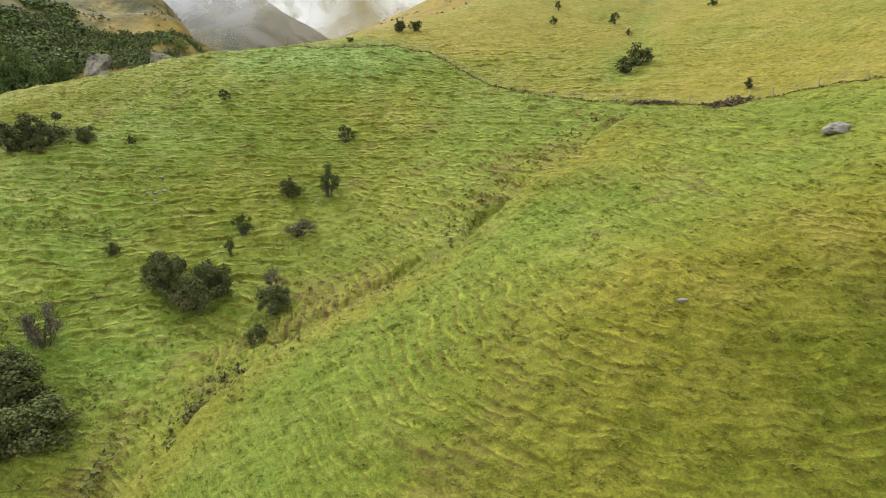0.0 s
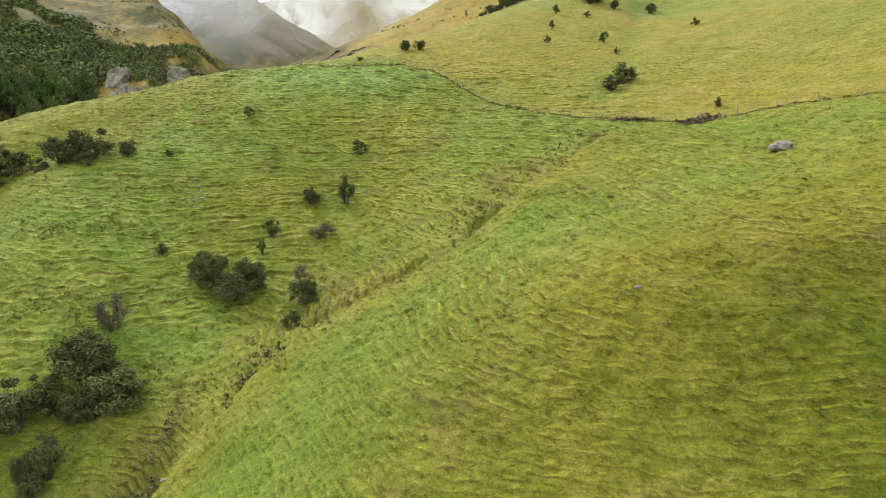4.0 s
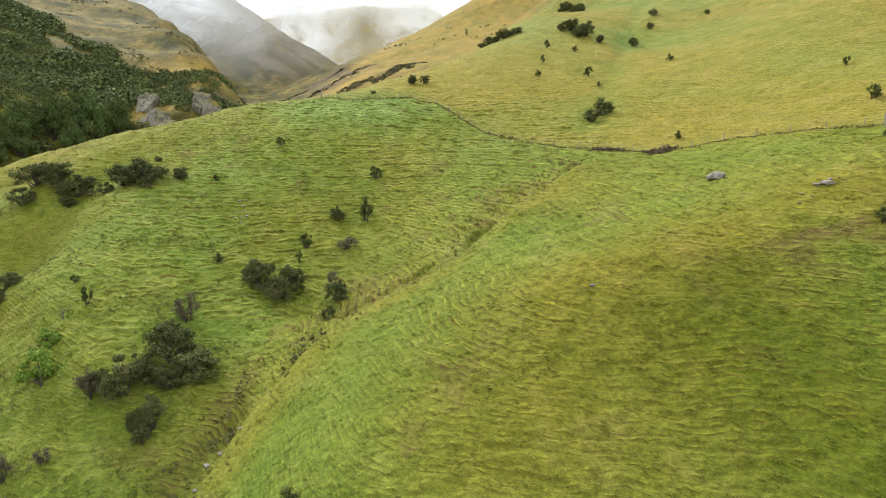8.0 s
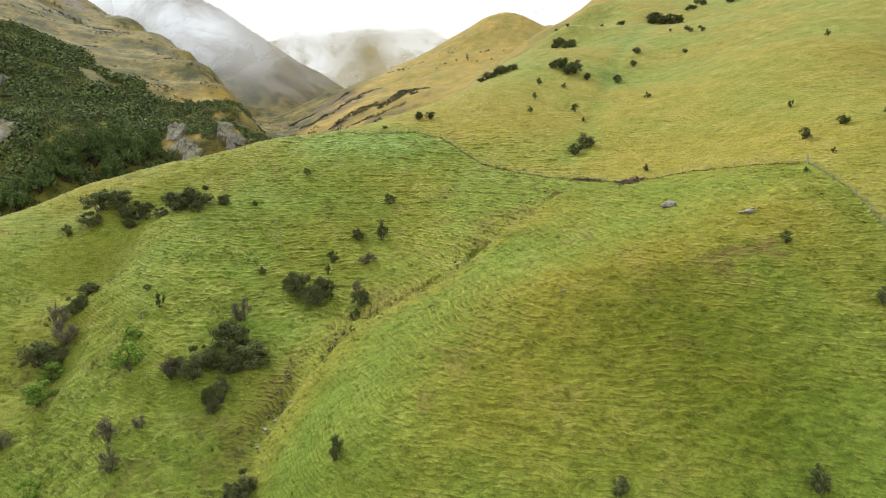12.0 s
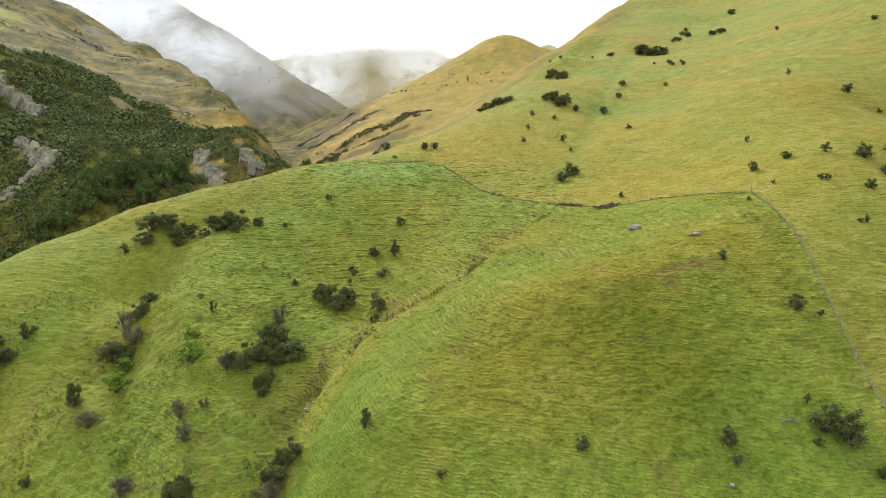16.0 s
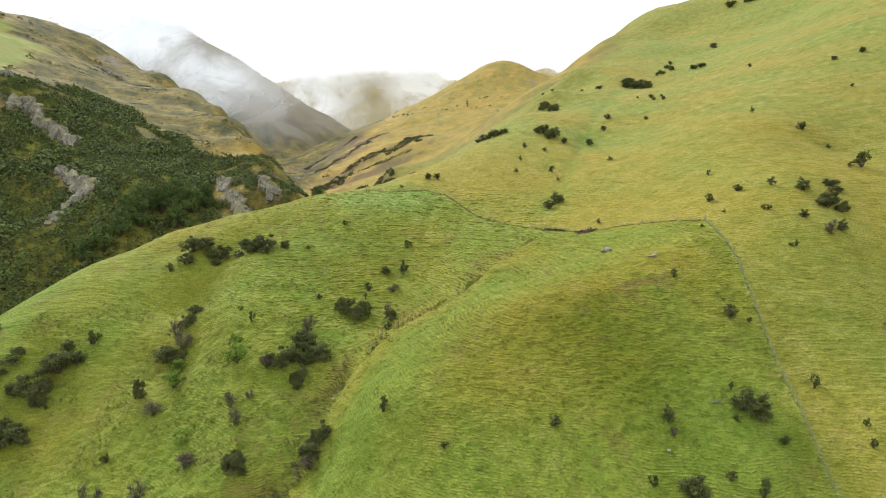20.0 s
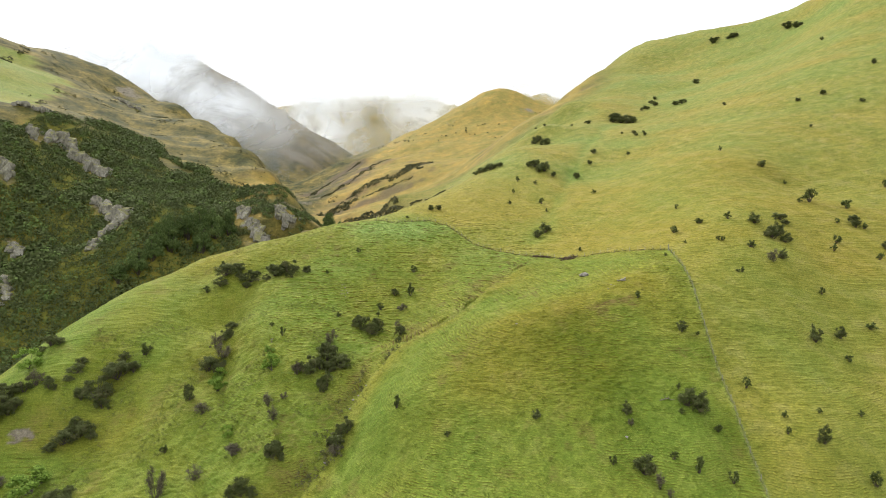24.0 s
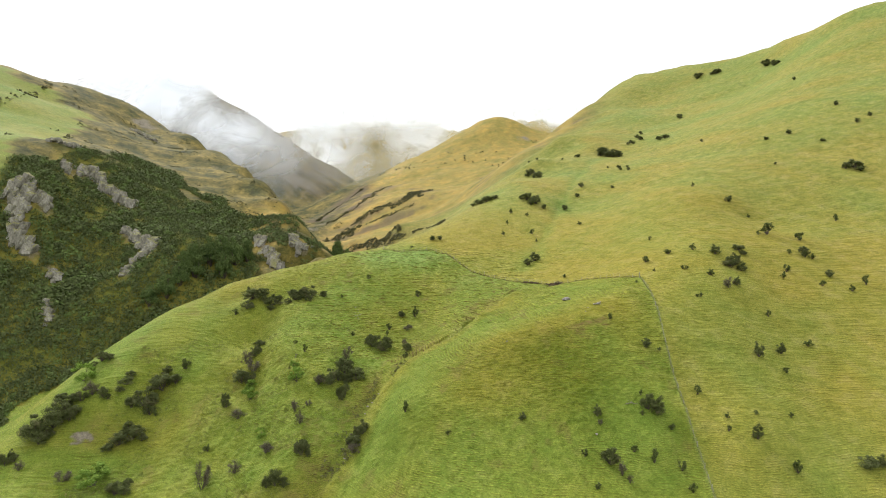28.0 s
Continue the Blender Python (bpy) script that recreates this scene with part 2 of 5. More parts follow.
def tuft_material():
    """Grass blades in the pasture's own colours."""
    m, n, l, b = shader("pasture_blades", 0.7, 0.15)
    at, wet = n.new("ShaderNodeAttribute"), n.new("ShaderNodeAttribute")
    at.attribute_name, wet.attribute_name = "cover", "lush_shade"
    sep = n.new("ShaderNodeSeparateColor")
    l.new(at.outputs["Color"], sep.inputs["Color"])
    patch = noise_node(n, l, 0.9, 4, 0.6)
    rnd = n.new("ShaderNodeNewGeometry").outputs["Random Per Island"]
    fresh = ramp(n, l, rnd, [(0.0, (0.120, 0.190, 0.018)), (0.5, (0.178, 0.248, 0.034)), (1.0, (0.245, 0.290, 0.075))])
    straw = ramp(n, l, rnd, [(0.0, (0.190, 0.182, 0.018)), (0.5, (0.245, 0.224, 0.036)), (1.0, (0.300, 0.268, 0.085))])
    f = maths(n, l, "ADD", sep.outputs["Red"], maths(n, l, "MULTIPLY", maths(n, l, "SUBTRACT", patch, 0.46), 1.6))
    c = mix(n, l, f, fresh, straw)
    # the same deep green on blades, with the front slope's shade painted in
    deep = ramp(n, l, rnd, [(0.0, (0.064, 0.099, 0.007)), (0.6, (0.124, 0.151, 0.013)), (1.0, (0.194, 0.181, 0.030))])
    c = mix(n, l, maths(n, l, "MULTIPLY", wet.outputs["Fac"], 0.8), c, deep)
    minty = n.new("ShaderNodeAttribute")
    minty.attribute_name = "mint"
    c = mix(n, l, minty.outputs["Fac"], c, mix(n, l, rnd, (0.160, 0.250, 0.050), (0.265, 0.350, 0.125)))
    c = mix(n, l, maths(n, l, "MULTIPLY", at.outputs["Alpha"], 0.7), c, mix(n, l, rnd, (0.060, 0.045, 0.012), (0.260, 0.175, 0.065)))
    l.new(c, b.inputs["Base Color"])
    thin, both = n.new("ShaderNodeBsdfTranslucent"), n.new("ShaderNodeMixShader")
    l.new(c, thin.inputs["Color"])
    both.inputs["Fac"].default_value = 0.42
    l.new(b.outputs[0], both.inputs[1])
    l.new(thin.outputs[0], both.inputs[2])
    l.new(both.outputs[0], n["Material Output"].inputs["Surface"])
    return m


def bark_material(name, a, c):
    m, n, l, b = shader(name, 0.9, 0.15)
    l.new(mix(n, l, noise_node(n, l, 9, 4, 0.6), a, c), b.inputs["Base Color"])
    return m


def stone_material():
    m, n, l, b = shader("lichened_grey_rock", 0.9, 0.2)
    geo = n.new("ShaderNodeNewGeometry")

    def world_noise(scale, detail, stretch):
        mp, t = n.new("ShaderNodeMapping"), n.new("ShaderNodeTexNoise")
        mp.inputs["Scale"].default_value = stretch
        t.inputs["Scale"].default_value, t.inputs["Detail"].default_value, t.inputs["Roughness"].default_value = scale, detail, 0.68
        l.new(geo.outputs["Position"], mp.inputs["Vector"])
        l.new(mp.outputs["Vector"], t.inputs["Vector"])
        return t.outputs["Fac"]

    big = world_noise(0.30, 5, (1, 1, 0.35))
    fine = world_noise(1.6, 5, (1, 1, 0.5))
    c = ramp(n, l, big, [(0.3, (0.085, 0.078, 0.058)), (0.5, (0.190, 0.178, 0.142)), (0.7, (0.335, 0.316, 0.262))])
    c = mix(n, l, 0.9, c, ramp(n, l, fine, [(0.3, (0.45, 0.45, 0.43)), (0.5, (0.95, 0.95, 0.95)), (0.7, (1.30, 1.29, 1.26))]), "MULTIPLY")
    up = n.new("ShaderNodeSeparateXYZ")
    l.new(geo.outputs["Normal"], up.inputs[0])
    ledge = maths(n, l, "MULTIPLY", maths(n, l, "SUBTRACT", maths(n, l, "ADD", up.outputs["Z"], maths(n, l, "MULTIPLY", big, 0.5)), 0.84), 5.0)
    c = mix(n, l, ledge, c, mix(n, l, fine, (0.075, 0.085, 0.018), (0.230, 0.210, 0.060)))
    l.new(c, b.inputs["Base Color"])
    bump(n, l, b, fine, 0.7, 0.2)
    return m


def boulder_material():
    m, n, l, b = shader("pale_boulder", 0.85, 0.25)
    fine = noise_node(n, l, 3.5, 5, 0.7)
    c = ramp(n, l, fine, [(0.3, (0.085, 0.074, 0.056)), (0.5, (0.180, 0.160, 0.130)), (0.7, (0.30, 0.275, 0.235))])
    l.new(mix(n, l, noise_node(n, l, 1.2, 3), c, mix(n, l, 0.5, c, (0.30, 0.29, 0.26))), b.inputs["Base Color"])
    bump(n, l, b, fine, 0.8, 0.1)
    return m


LAND = land_material()
LEAF_DARK = leaf_material("dark_bush_leaves", (0.068, 0.082, 0.026), (0.108, 0.126, 0.040), (0.150, 0.128, 0.062))
LEAF_SAPLING = leaf_material("thorn_bush_leaves", (0.046, 0.064, 0.016), (0.120, 0.146, 0.040), (0.140, 0.142, 0.048))
LEAF_BARE = leaf_material("bare_twig_tips", (0.076, 0.068, 0.042), (0.175, 0.155, 0.098), (0.150, 0.120, 0.062))
LEAF_REED = leaf_material("dead_reeds", (0.060, 0.048, 0.032), (0.150, 0.112, 0.070), (0.130, 0.085, 0.050), 0.6, False)
LEAF_RUST = leaf_material("rusty_weeds", (0.075, 0.060, 0.022), (0.180, 0.130, 0.050), (0.120, 0.145, 0.030), 0.6, False)
LEAF_RANK = leaf_material("rank_fence_grass", (0.060, 0.070, 0.020), (0.140, 0.120, 0.045), (0.090, 0.115, 0.026), 0.4, False)
LEAF_RUSH = leaf_material("olive_rushes", (0.090, 0.115, 0.026), (0.195, 0.215, 0.062), (0.190, 0.165, 0.060), 0.4, False)
LEAF_PALE = leaf_material("pale_fence_grass", (0.240, 0.240, 0.075), (0.350, 0.345, 0.125), (0.260, 0.300, 0.085), 0.4, False)
LEAF_GREEN = leaf_material("fresh_green_leaves", (0.085, 0.155, 0.014), (0.205, 0.310, 0.038), (0.155, 0.245, 0.028))
LEAF_SCRUB = leaf_material("gorge_scrub_leaves", (0.058, 0.072, 0.027), (0.096, 0.116, 0.044), (0.130, 0.190, 0.050), 0.22, False)
LEAF_HEATH = leaf_material("heath_leaves", (0.050, 0.054, 0.026), (0.125, 0.120, 0.058), (0.115, 0.110, 0.045), 0.06, False)
LEAF_TREE = leaf_material("native_tree_leaves", (0.052, 0.084, 0.024), (0.130, 0.180, 0.050), (0.165, 0.205, 0.060), 0.9)
BARK = bark_material("grey_brown_bark", (0.045, 0.036, 0.028), (0.12, 0.10, 0.08))
DEADWOOD = bark_material("bleached_dead_wood", (0.10, 0.085, 0.070), (0.24, 0.21, 0.18))
POST = bark_material("weathered_timber", (0.20, 0.19, 0.14), (0.38, 0.36, 0.28))
WIRE = bark_material("galvanised_wire", (0.15, 0.15, 0.12), (0.24, 0.24, 0.20))
STRAW = bark_material("dry_straw", (0.38, 0.34, 0.18), (0.55, 0.50, 0.30))
STONE = stone_material()
BOULDER = boulder_material()
BLADES = tuft_material()

# ---------------------------------------------------------------- the lie of the land
# heights along spurs, gullies, benches and ridges: east, north, height
PADDOCK_SPOTS_A = [
    (14, 34.8, 47), (-44.1, 35.2, 32.8), (-65.8, 37.2, 28.1), (-38.6, 39.4, 36.8), (-55.9, 40.9, 31.8),
    (-33.5, 41.1, 36.4), (-14.2, 41.5, 39.8), (41.4, 42.8, 56.4), (-61.2, 43.8, 29.4), (-90, 44.2, 28.1),
    (-15.1, 46.7, 39.6), (-53.3, 50.4, 39.1), (-82.8, 51.7, 34.9), (1.2, 53, 45.7), (-50, 53.2, 41.8),
    (-24.1, 54.9, 40.4), (34.9, 56.1, 55.5), (-62.5, 59, 39.9), (58.2, 59.5, 61.7), (-65.6, 65.6, 38.3),
    (19.3, 71, 55.1), (-17.9, 71.9, 47), (-56.1, 75.6, 50), (-53.7, 75.7, 50.5), (-75.7, 76.9, 46.9),
    (33.9, 77.6, 57), (-39.1, 78.9, 52.3), (-47, 82, 52.4), (-69.4, 82.8, 52), (-62, 84, 50.4),
    (-76, 88, 50.4), (-74.9, 88.6, 51.8),
]
PADDOCK_SPOTS_B = [
    (-30.9, 91.1, 57),
]
LOWER_SPOTS = [
    (60, -45, 12), (-20, -40, 12), (20, -40, 14), (43, -3.4, 30.3), (49.4, -3.3, 29.2),
    (33.9, -1.4, 29.4), (66.6, -1.3, 33.5), (-33.7, 6, 16.3), (50.1, 7.5, 37.5), (-2.3, 8.8, 30.4),
    (15.5, 10.3, 34), (30.6, 11.9, 38.2), (58.7, 12.8, 39.6), (-29.5, 13, 20.4), (-39.3, 15, 23.6),
    (34.4, 17.7, 41.5), (-13.1, 17.8, 33.2), (-48.8, 19.1, 22), (-25, 19.9, 25.6), (-59.8, 23.8, 21.6),
    (20.9, 25.6, 43.3), (-42.8, 26.9, 28.8), (-23.4, 28, 30.3),
]
HILLSIDE_SPOTS = [
    (260, -60, 60), (110, -45, 18), (73.2, -6.2, 29.1), (79.9, 25.5, 45.9), (88.2, 29.8, 46.2),
    (84.7, 51.9, 61), (108, 65.1, 63.1), (92.5, 66.7, 65.6), (87.3, 71.2, 69.2), (114.8, 93.2, 73.9),
    (-88.2, 104, 52.4), (31.1, 106.3, 62.8), (-67.6, 110, 58.4), (119.7, 115.2, 79.5), (-90, 118, 40.2),
    (-46.4, 118, 63.5), (114.4, 123, 85.4), (-6.4, 127.2, 69.4), (35.3, 136.9, 71.7), (56, 139, 74.8),
    (106.9, 141.5, 92.3), (-10.3, 162.6, 71.5), (56.1, 171.8, 82), (39.9, 174.3, 85.3), (2.2, 177.8, 77.3),
    (33.6, 221, 96), (190.4, 229.2, 138.7), (51.7, 243.9, 101.4), (55, 258, 111.6), (-10, 260, 70.9),
    (105.2, 278.7, 116.1),
]
GORGE_SPOTS_A = [
    (-95, -30, 8), (-110, 5, 10.9), (-150, 10, 4), (-94.4, 19.6, 13.8), (-98.4, 46.2, 31.5),
    (-123.3, 52, 27.8), (-147, 60, 11), (-190, 70, 8), (-114.9, 70, 37.3), (-132, 82, 20.1),
    (-103.5, 88, 45.4), (-112, 102, 31.1), (-128, 120, 27.1), (-60, 134, 50.2), (-100, 140, 34.2),
    (-126.5, 141.4, 51.6), (-152.3, 142.2, 51.1), (-180, 145.9, 51.5), (-25.4, 146.3, 64.6), (-30, 150, 58.4),
    (-150, 151, 51.4), (-111.9, 156.8, 50.5), (-142, 158, 63.8), (-64.3, 160.6, 56.9), (-84, 163, 51.8),
    (-72, 170, 41.8), (-206, 172.9, 90), (-70, 186, 58.9), (-77.4, 189.5, 64.5), (-177, 200, 82.1),
    (-84, 205, 64.3), (-48, 205, 45.3),
]
GORGE_SPOTS_B = [
    (-240.4, 208.8, 117.2), (-107, 213, 68.3), (-205, 215, 100.1), (-91.6, 217.7, 72.6), 
    (-213.5, 237.6, 113.2), (-88.4, 238.3, 70.9), (-81.6, 246.1, 47), (-241, 252, 120.1), 
    (-50, 260, 48.2), (-34.1, 261.5, 68.5), (-104.7, 270.7, 81.2), (-98.5, 283.3, 56),
]
FAR_SPOTS_A = [
    (-280, 0, 20), (300, 60, 100), (-330, 120, 70), (420, 150, 150), (-420, 250, 120.1),
    (560, 250, 180), (-126.7, 311.5, 92.6), (-116.8, 319.6, 66.4), (79, 323.8, 130.2), 
    (-72, 330, 53.5), (-346.8, 356.2, 172.8), (337.4, 358.6, 237.6),
    (-157.4, 359.5, 107.3), (10, 360, 82.3), (-141.5, 365.3, 77.2), (-560, 380, 160), (-342, 381.5, 167.9),
    (282.4, 389.8, 203.4), (320.9, 393.5, 238.9), (-190.9, 405.7, 122.6), (-323.9, 413.3, 167.9),
    (378.3, 418.1, 237), (-175.9, 419, 91.7), (-105, 420, 56), (500, 420, 200), (-398.1, 429.8, 203.3),
    
]
FAR_SPOTS_B = [
    (-392.6, 459, 197.9), (-49.2, 461.4, 89.1), (-240.8, 465.7, 144), (-213.3, 470.8, 106.9),
    (277.1, 478.6, 223.1), (40, 480, 100.3), 
    (-371.7, 495.5, 198.7), (-292.7, 530, 155.8), (-439.2, 530.5, 186),
    (-269.2, 538, 128.1), (-359, 544.9, 185.4), (-150, 550, 60.1), 
    (-124.7, 552.4, 72.4), (310.8, 552.5, 218.7), (420, 560, 190), (131, 562.7, 147.5), (-19, 562.8, 98.9),
    (-342, 571.8, 173.8), (-166.6, 594.8, 63.5), (80, 600, 124.9), (-327.4, 610, 138.5),
    (-520, 640, 150), (330, 640, 190.1),
]
FAR_SPOTS_C = [
    (217.3, 650.9, 197.4), (-382.6, 656.9, 156.4), (254.6, 659.9, 216.3), (-133.2, 682.9, 98.3), (-111.9, 695.9, 104.6),
    (-195, 700, 72), (110, 720, 150), (300, 760, 150.1), (-420, 800, 120), (136.3, 808.4, 179),
    (-240, 820, 88), (10.2, 859, 176.5), (76.6, 892, 215.9), (-330, 900, 109.9), (-290, 920, 100),
    (160, 1000, 150.1), (0, 1050, 130),
]
# the even tussock slope above the gorge, and the crest of the hill opposite
SLOPE_SPOTS = [
    (-213.5, 288.1, 113.9), (-276.1, 412.8, 144), (-183.7, 252.8, 98.2), (-226.8, 344.6, 118.9), (-279, 455.8, 144.8), (-169.3, 247.4, 93.4), (-207.9, 335.4, 112.9), (-254.2, 441.1, 137.2),
    (-149.8, 238.3, 87), (-178.9, 311.7, 104.5), (-212.8, 397.6, 125.2), (-132, 231.6, 80.2), (-152, 288.4, 95.1), (-174.6, 352.3, 111.6), (-117.5, 231.8, 75.6), (-130.8, 274.6, 87),
    (-145.5, 321.7, 98.8), (-102.5, 224, 72.9), (-110.8, 253.9, 80.6), (-119.8, 286.5, 88.1),
]
CREST_SPOTS = [(132.7, 505.4, 173.2), (167, 539.3, 195.5), (202.3, 568.1, 217.7), (225.6, 574.3, 224.5), (232.9, 565.4, 219.3), (255, 545, 224.5)]
FACE_SPOTS = [(61.6, 272.4, 108.4), (73.2, 338.9, 121.9), (78.7, 307.9, 119.0), (112.0, 472.7, 158.1), (85.0, 279.0, 115.6), (104.7, 363.3, 137.1), (100.7, 290.3, 121.6), (125.6, 383.5, 147.9), (125.2, 316.3, 131.4), (155.5, 414.8, 163.1), (154.4, 349.4, 141.5), (186.2, 440.6, 172.2), (59.9, 350.6, 121.6), (78.8, 408.2, 134.1)]
SPOTS = np.array(PADDOCK_SPOTS_A + PADDOCK_SPOTS_B + LOWER_SPOTS + HILLSIDE_SPOTS + GORGE_SPOTS_A + GORGE_SPOTS_B + FAR_SPOTS_A + FAR_SPOTS_B + FAR_SPOTS_C + SLOPE_SPOTS + CREST_SPOTS + FACE_SPOTS)
# crests of the mountains at the head of the valley
NEAR_MOUNTAIN = [(-700, 1050, 150), (-560, 1000, 215), (-474, 960, 262), (-417, 920, 272), (-393, 922, 249), (-367, 923, 231), (-314, 933, 204), (-285, 932, 194), (-239, 935, 162), (-205, 933, 133), (-165, 945, 99)]
HEAD_MOUNTAIN = [(-800, 1760, 300), (-574, 1771, 278), (-420, 1808, 299), (-310, 1826, 321), (-153, 1844, 321), (-74, 1847, 334), (23, 1803, 290), (169, 1641, 301), (250, 1580, 294), (420, 1500, 272)]
# the paddock fence: along the top of the basin to a corner post, then down the hill
FENCE_TOP = [(-28, 117), (-22, 113.5), (-14, 114), (-8.5, 115), (-2, 111.3), (2, 105), (7, 97.2), (14, 91), (22, 85.2), (30, 81.2), (34, 78.8), (43.5, 75), (51, 68.6), (59, 60.8)]
FENCE_DOWN = [(59, 60.8), (58.4, 48), (57.4, 38.5), (55.8, 27.3), (54.4, 16), (53.7, 4), (53.6, -3), (53, -12), (52, -24)]


def lattice(ix, iy, seed):
    v = (ix * 374761393 + iy * 668265263 + seed * 974634777) & 0xFFFFFFFF
    v = ((v ^ (v >> 13)) * 1274126177) & 0xFFFFFFFF
    return ((v ^ (v >> 16)) & 0xFFFF) / 65535.0


def grain(x, y, size, seed=0):
    """Smooth random relief between -1 and 1 with lumps of that size."""
    u, v = np.asarray(x, float) / size, np.asarray(y, float) / size
    iu, iv = np.floor(u).astype(np.int64), np.floor(v).astype(np.int64)
    fu, fv = u - iu, v - iv
    fu, fv = fu * fu * fu * (fu * (fu * 6 - 15) + 10), fv * fv * fv * (fv * (fv * 6 - 15) + 10)
    a, b = lattice(iu, iv, seed), lattice(iu + 1, iv, seed)
    c, d = lattice(iu, iv + 1, seed), lattice(iu + 1, iv + 1, seed)
    return 2 * ((a * (1 - fu) + b * fu) * (1 - fv) + (c * (1 - fu) + d * fu) * fv) - 1


def layered(x, y, size, seed=0, octaves=4, gain=0.5):
    total, amp, norm = 0.0, 1.0, 0.0
    for k in range(octaves):
        total = total + amp * grain(x + 17.3 * k, y - 9.1 * k, size / 2.03 ** k, seed + k)
        norm += amp
        amp *= gain
    return total / norm


def smooth(a, b, v):
    t = np.clip((v - a) / (b - a), 0, 1)
    return t * t * (3 - 2 * t)


def bend(spots):
    p, n = spots[:, :2] / 100, len(spots)
    d2 = ((p[:, None] - p[None]) ** 2).sum(2)
    a = np.zeros((n + 3, n + 3))
    a[:n, :n] = 0.5 * d2 * np.log(d2 + 1e-20) + np.eye(n) * 1e-6
    a[:n, n] = a[n, :n] = 1
    a[:n, n + 1:], a[n + 1:, :n] = p, p.T
    return np.linalg.solve(a, np.r_[spots[:, 2], 0, 0, 0])


BENT = bend(SPOTS)


def ridge(x, y, crest, fall):
    best = np.full(np.shape(x), -1e6)
    for (xa, ya, za), (xb, yb, zb) in zip(crest[:-1], crest[1:]):
        dx, dy = xb - xa, yb - ya
        t = np.clip(((x - xa) * dx + (y - ya) * dy) / (dx * dx + dy * dy), 0, 1)
        away = np.hypot(x - xa - t * dx, y - ya - t * dy)
        best = np.maximum(best, za + t * (zb - za) - fall * away)
    return best


def lie(x, y):
    """The height of the land without its fine relief."""
    x, y = np.asarray(x, float), np.asarray(y, float)
    u, v = x / 100, y / 100
    h = BENT[-3] + BENT[-2] * u + BENT[-1] * v
    for (sx, sy, _), k in zip(SPOTS, BENT):
        d2 = (u - sx / 100) ** 2 + (v - sy / 100) ** 2
        h = h + k * 0.5 * d2 * np.log(d2 + 1e-20)
    r = np.hypot(x / 620, (y - 400) / 720)
    plain = 10 + 80 * smooth(0, 900, y)
    h = h + (plain - h) * smooth(0.86, 1.12, r)
    far = np.maximum(ridge(x, y, NEAR_MOUNTAIN, 0.62), ridge(x, y, HEAD_MOUNTAIN, 0.55))
    far = far + layered(x, y, 110, 40, 4) * 11 * smooth(60, 130, far)
    return np.maximum(h, far)


def top_line(x):
    px, py = zip(*FENCE_TOP)
    return np.interp(x, px, py)


def down_line(y):
    px, py = zip(*FENCE_DOWN[::-1])
    return np.interp(y, py, px)


def in_paddock(x, y):
    """1 inside the fence, 0 outside it."""
    return smooth(-1.0, 1.0, np.minimum(top_line(x) - y, down_line(y) - x + (y > 61) * 200))


def inside(x, y, poly):
    hit = np.zeros(np.shape(x), bool)
    for (xa, ya), (xb, yb) in zip(poly, poly[1:] + poly[:1]):
        if ya != yb:
            hit ^= ((ya > y) != (yb > y)) & (x < (xb - xa) * (y - ya) / (yb - ya) + xa)
    return hit


def near_line(x, y, line):
    d = np.full(np.shape(x), 1e9)
    for (xa, ya), (xb, yb) in zip(line[:-1], line[1:]):
        dx, dy = xb - xa, yb - ya
        t = np.clip(((x - xa) * dx + (y - ya) * dy) / (dx * dx + dy * dy), 0, 1)
        d = np.minimum(d, np.hypot(x - xa - t * dx, y - ya - t * dy))
    return d


# dark broken strips down the flank of the cone hill
STRIPS = [[(-68, 621), (-82, 566), (-90, 490), (-103, 468), (-114, 440)], [(-23, 487), (-35, 449), (-47, 442), (-60, 438), (-72, 434), (-81, 423), (-89, 409), (-94, 382)], [(-5, 232), (-15, 246), (-25, 244)],
          [(-33, 420), (-45, 417), (-65, 413), (-74, 408)], [(-104, 639), (-120, 607), (-126, 550), (-127, 475)], [(-72, 314), (-62, 314), (-53, 310), (-36, 245)]]
GULLY = [(22, 75), (19.3, 71), (10, 62), (1.2, 53), (-7.7, 46.5), (-14.2, 41.5), (-20.2, 35), (-23.4, 28), (-25.9, 20), (-29.5, 13), (-33.7, 6), (-38, -4)]
SCRUB_WALL = [(-235, 120), (-213, 161), (-222, 191), (-219, 202), (-218, 214), (-216, 237), (-211, 265), (-200, 287), (-180, 278), (-159, 263), (-144, 246), (-131, 240), (-115, 230), (-107, 213), (-104, 196), (-104, 180), (-96, 166), (-98, 148), (-112, 128), (-132, 108), (-152, 90), (-168, 62), (-200, 60)]
CLEARING = [(-161, 244), (-151, 234), (-143, 233)]
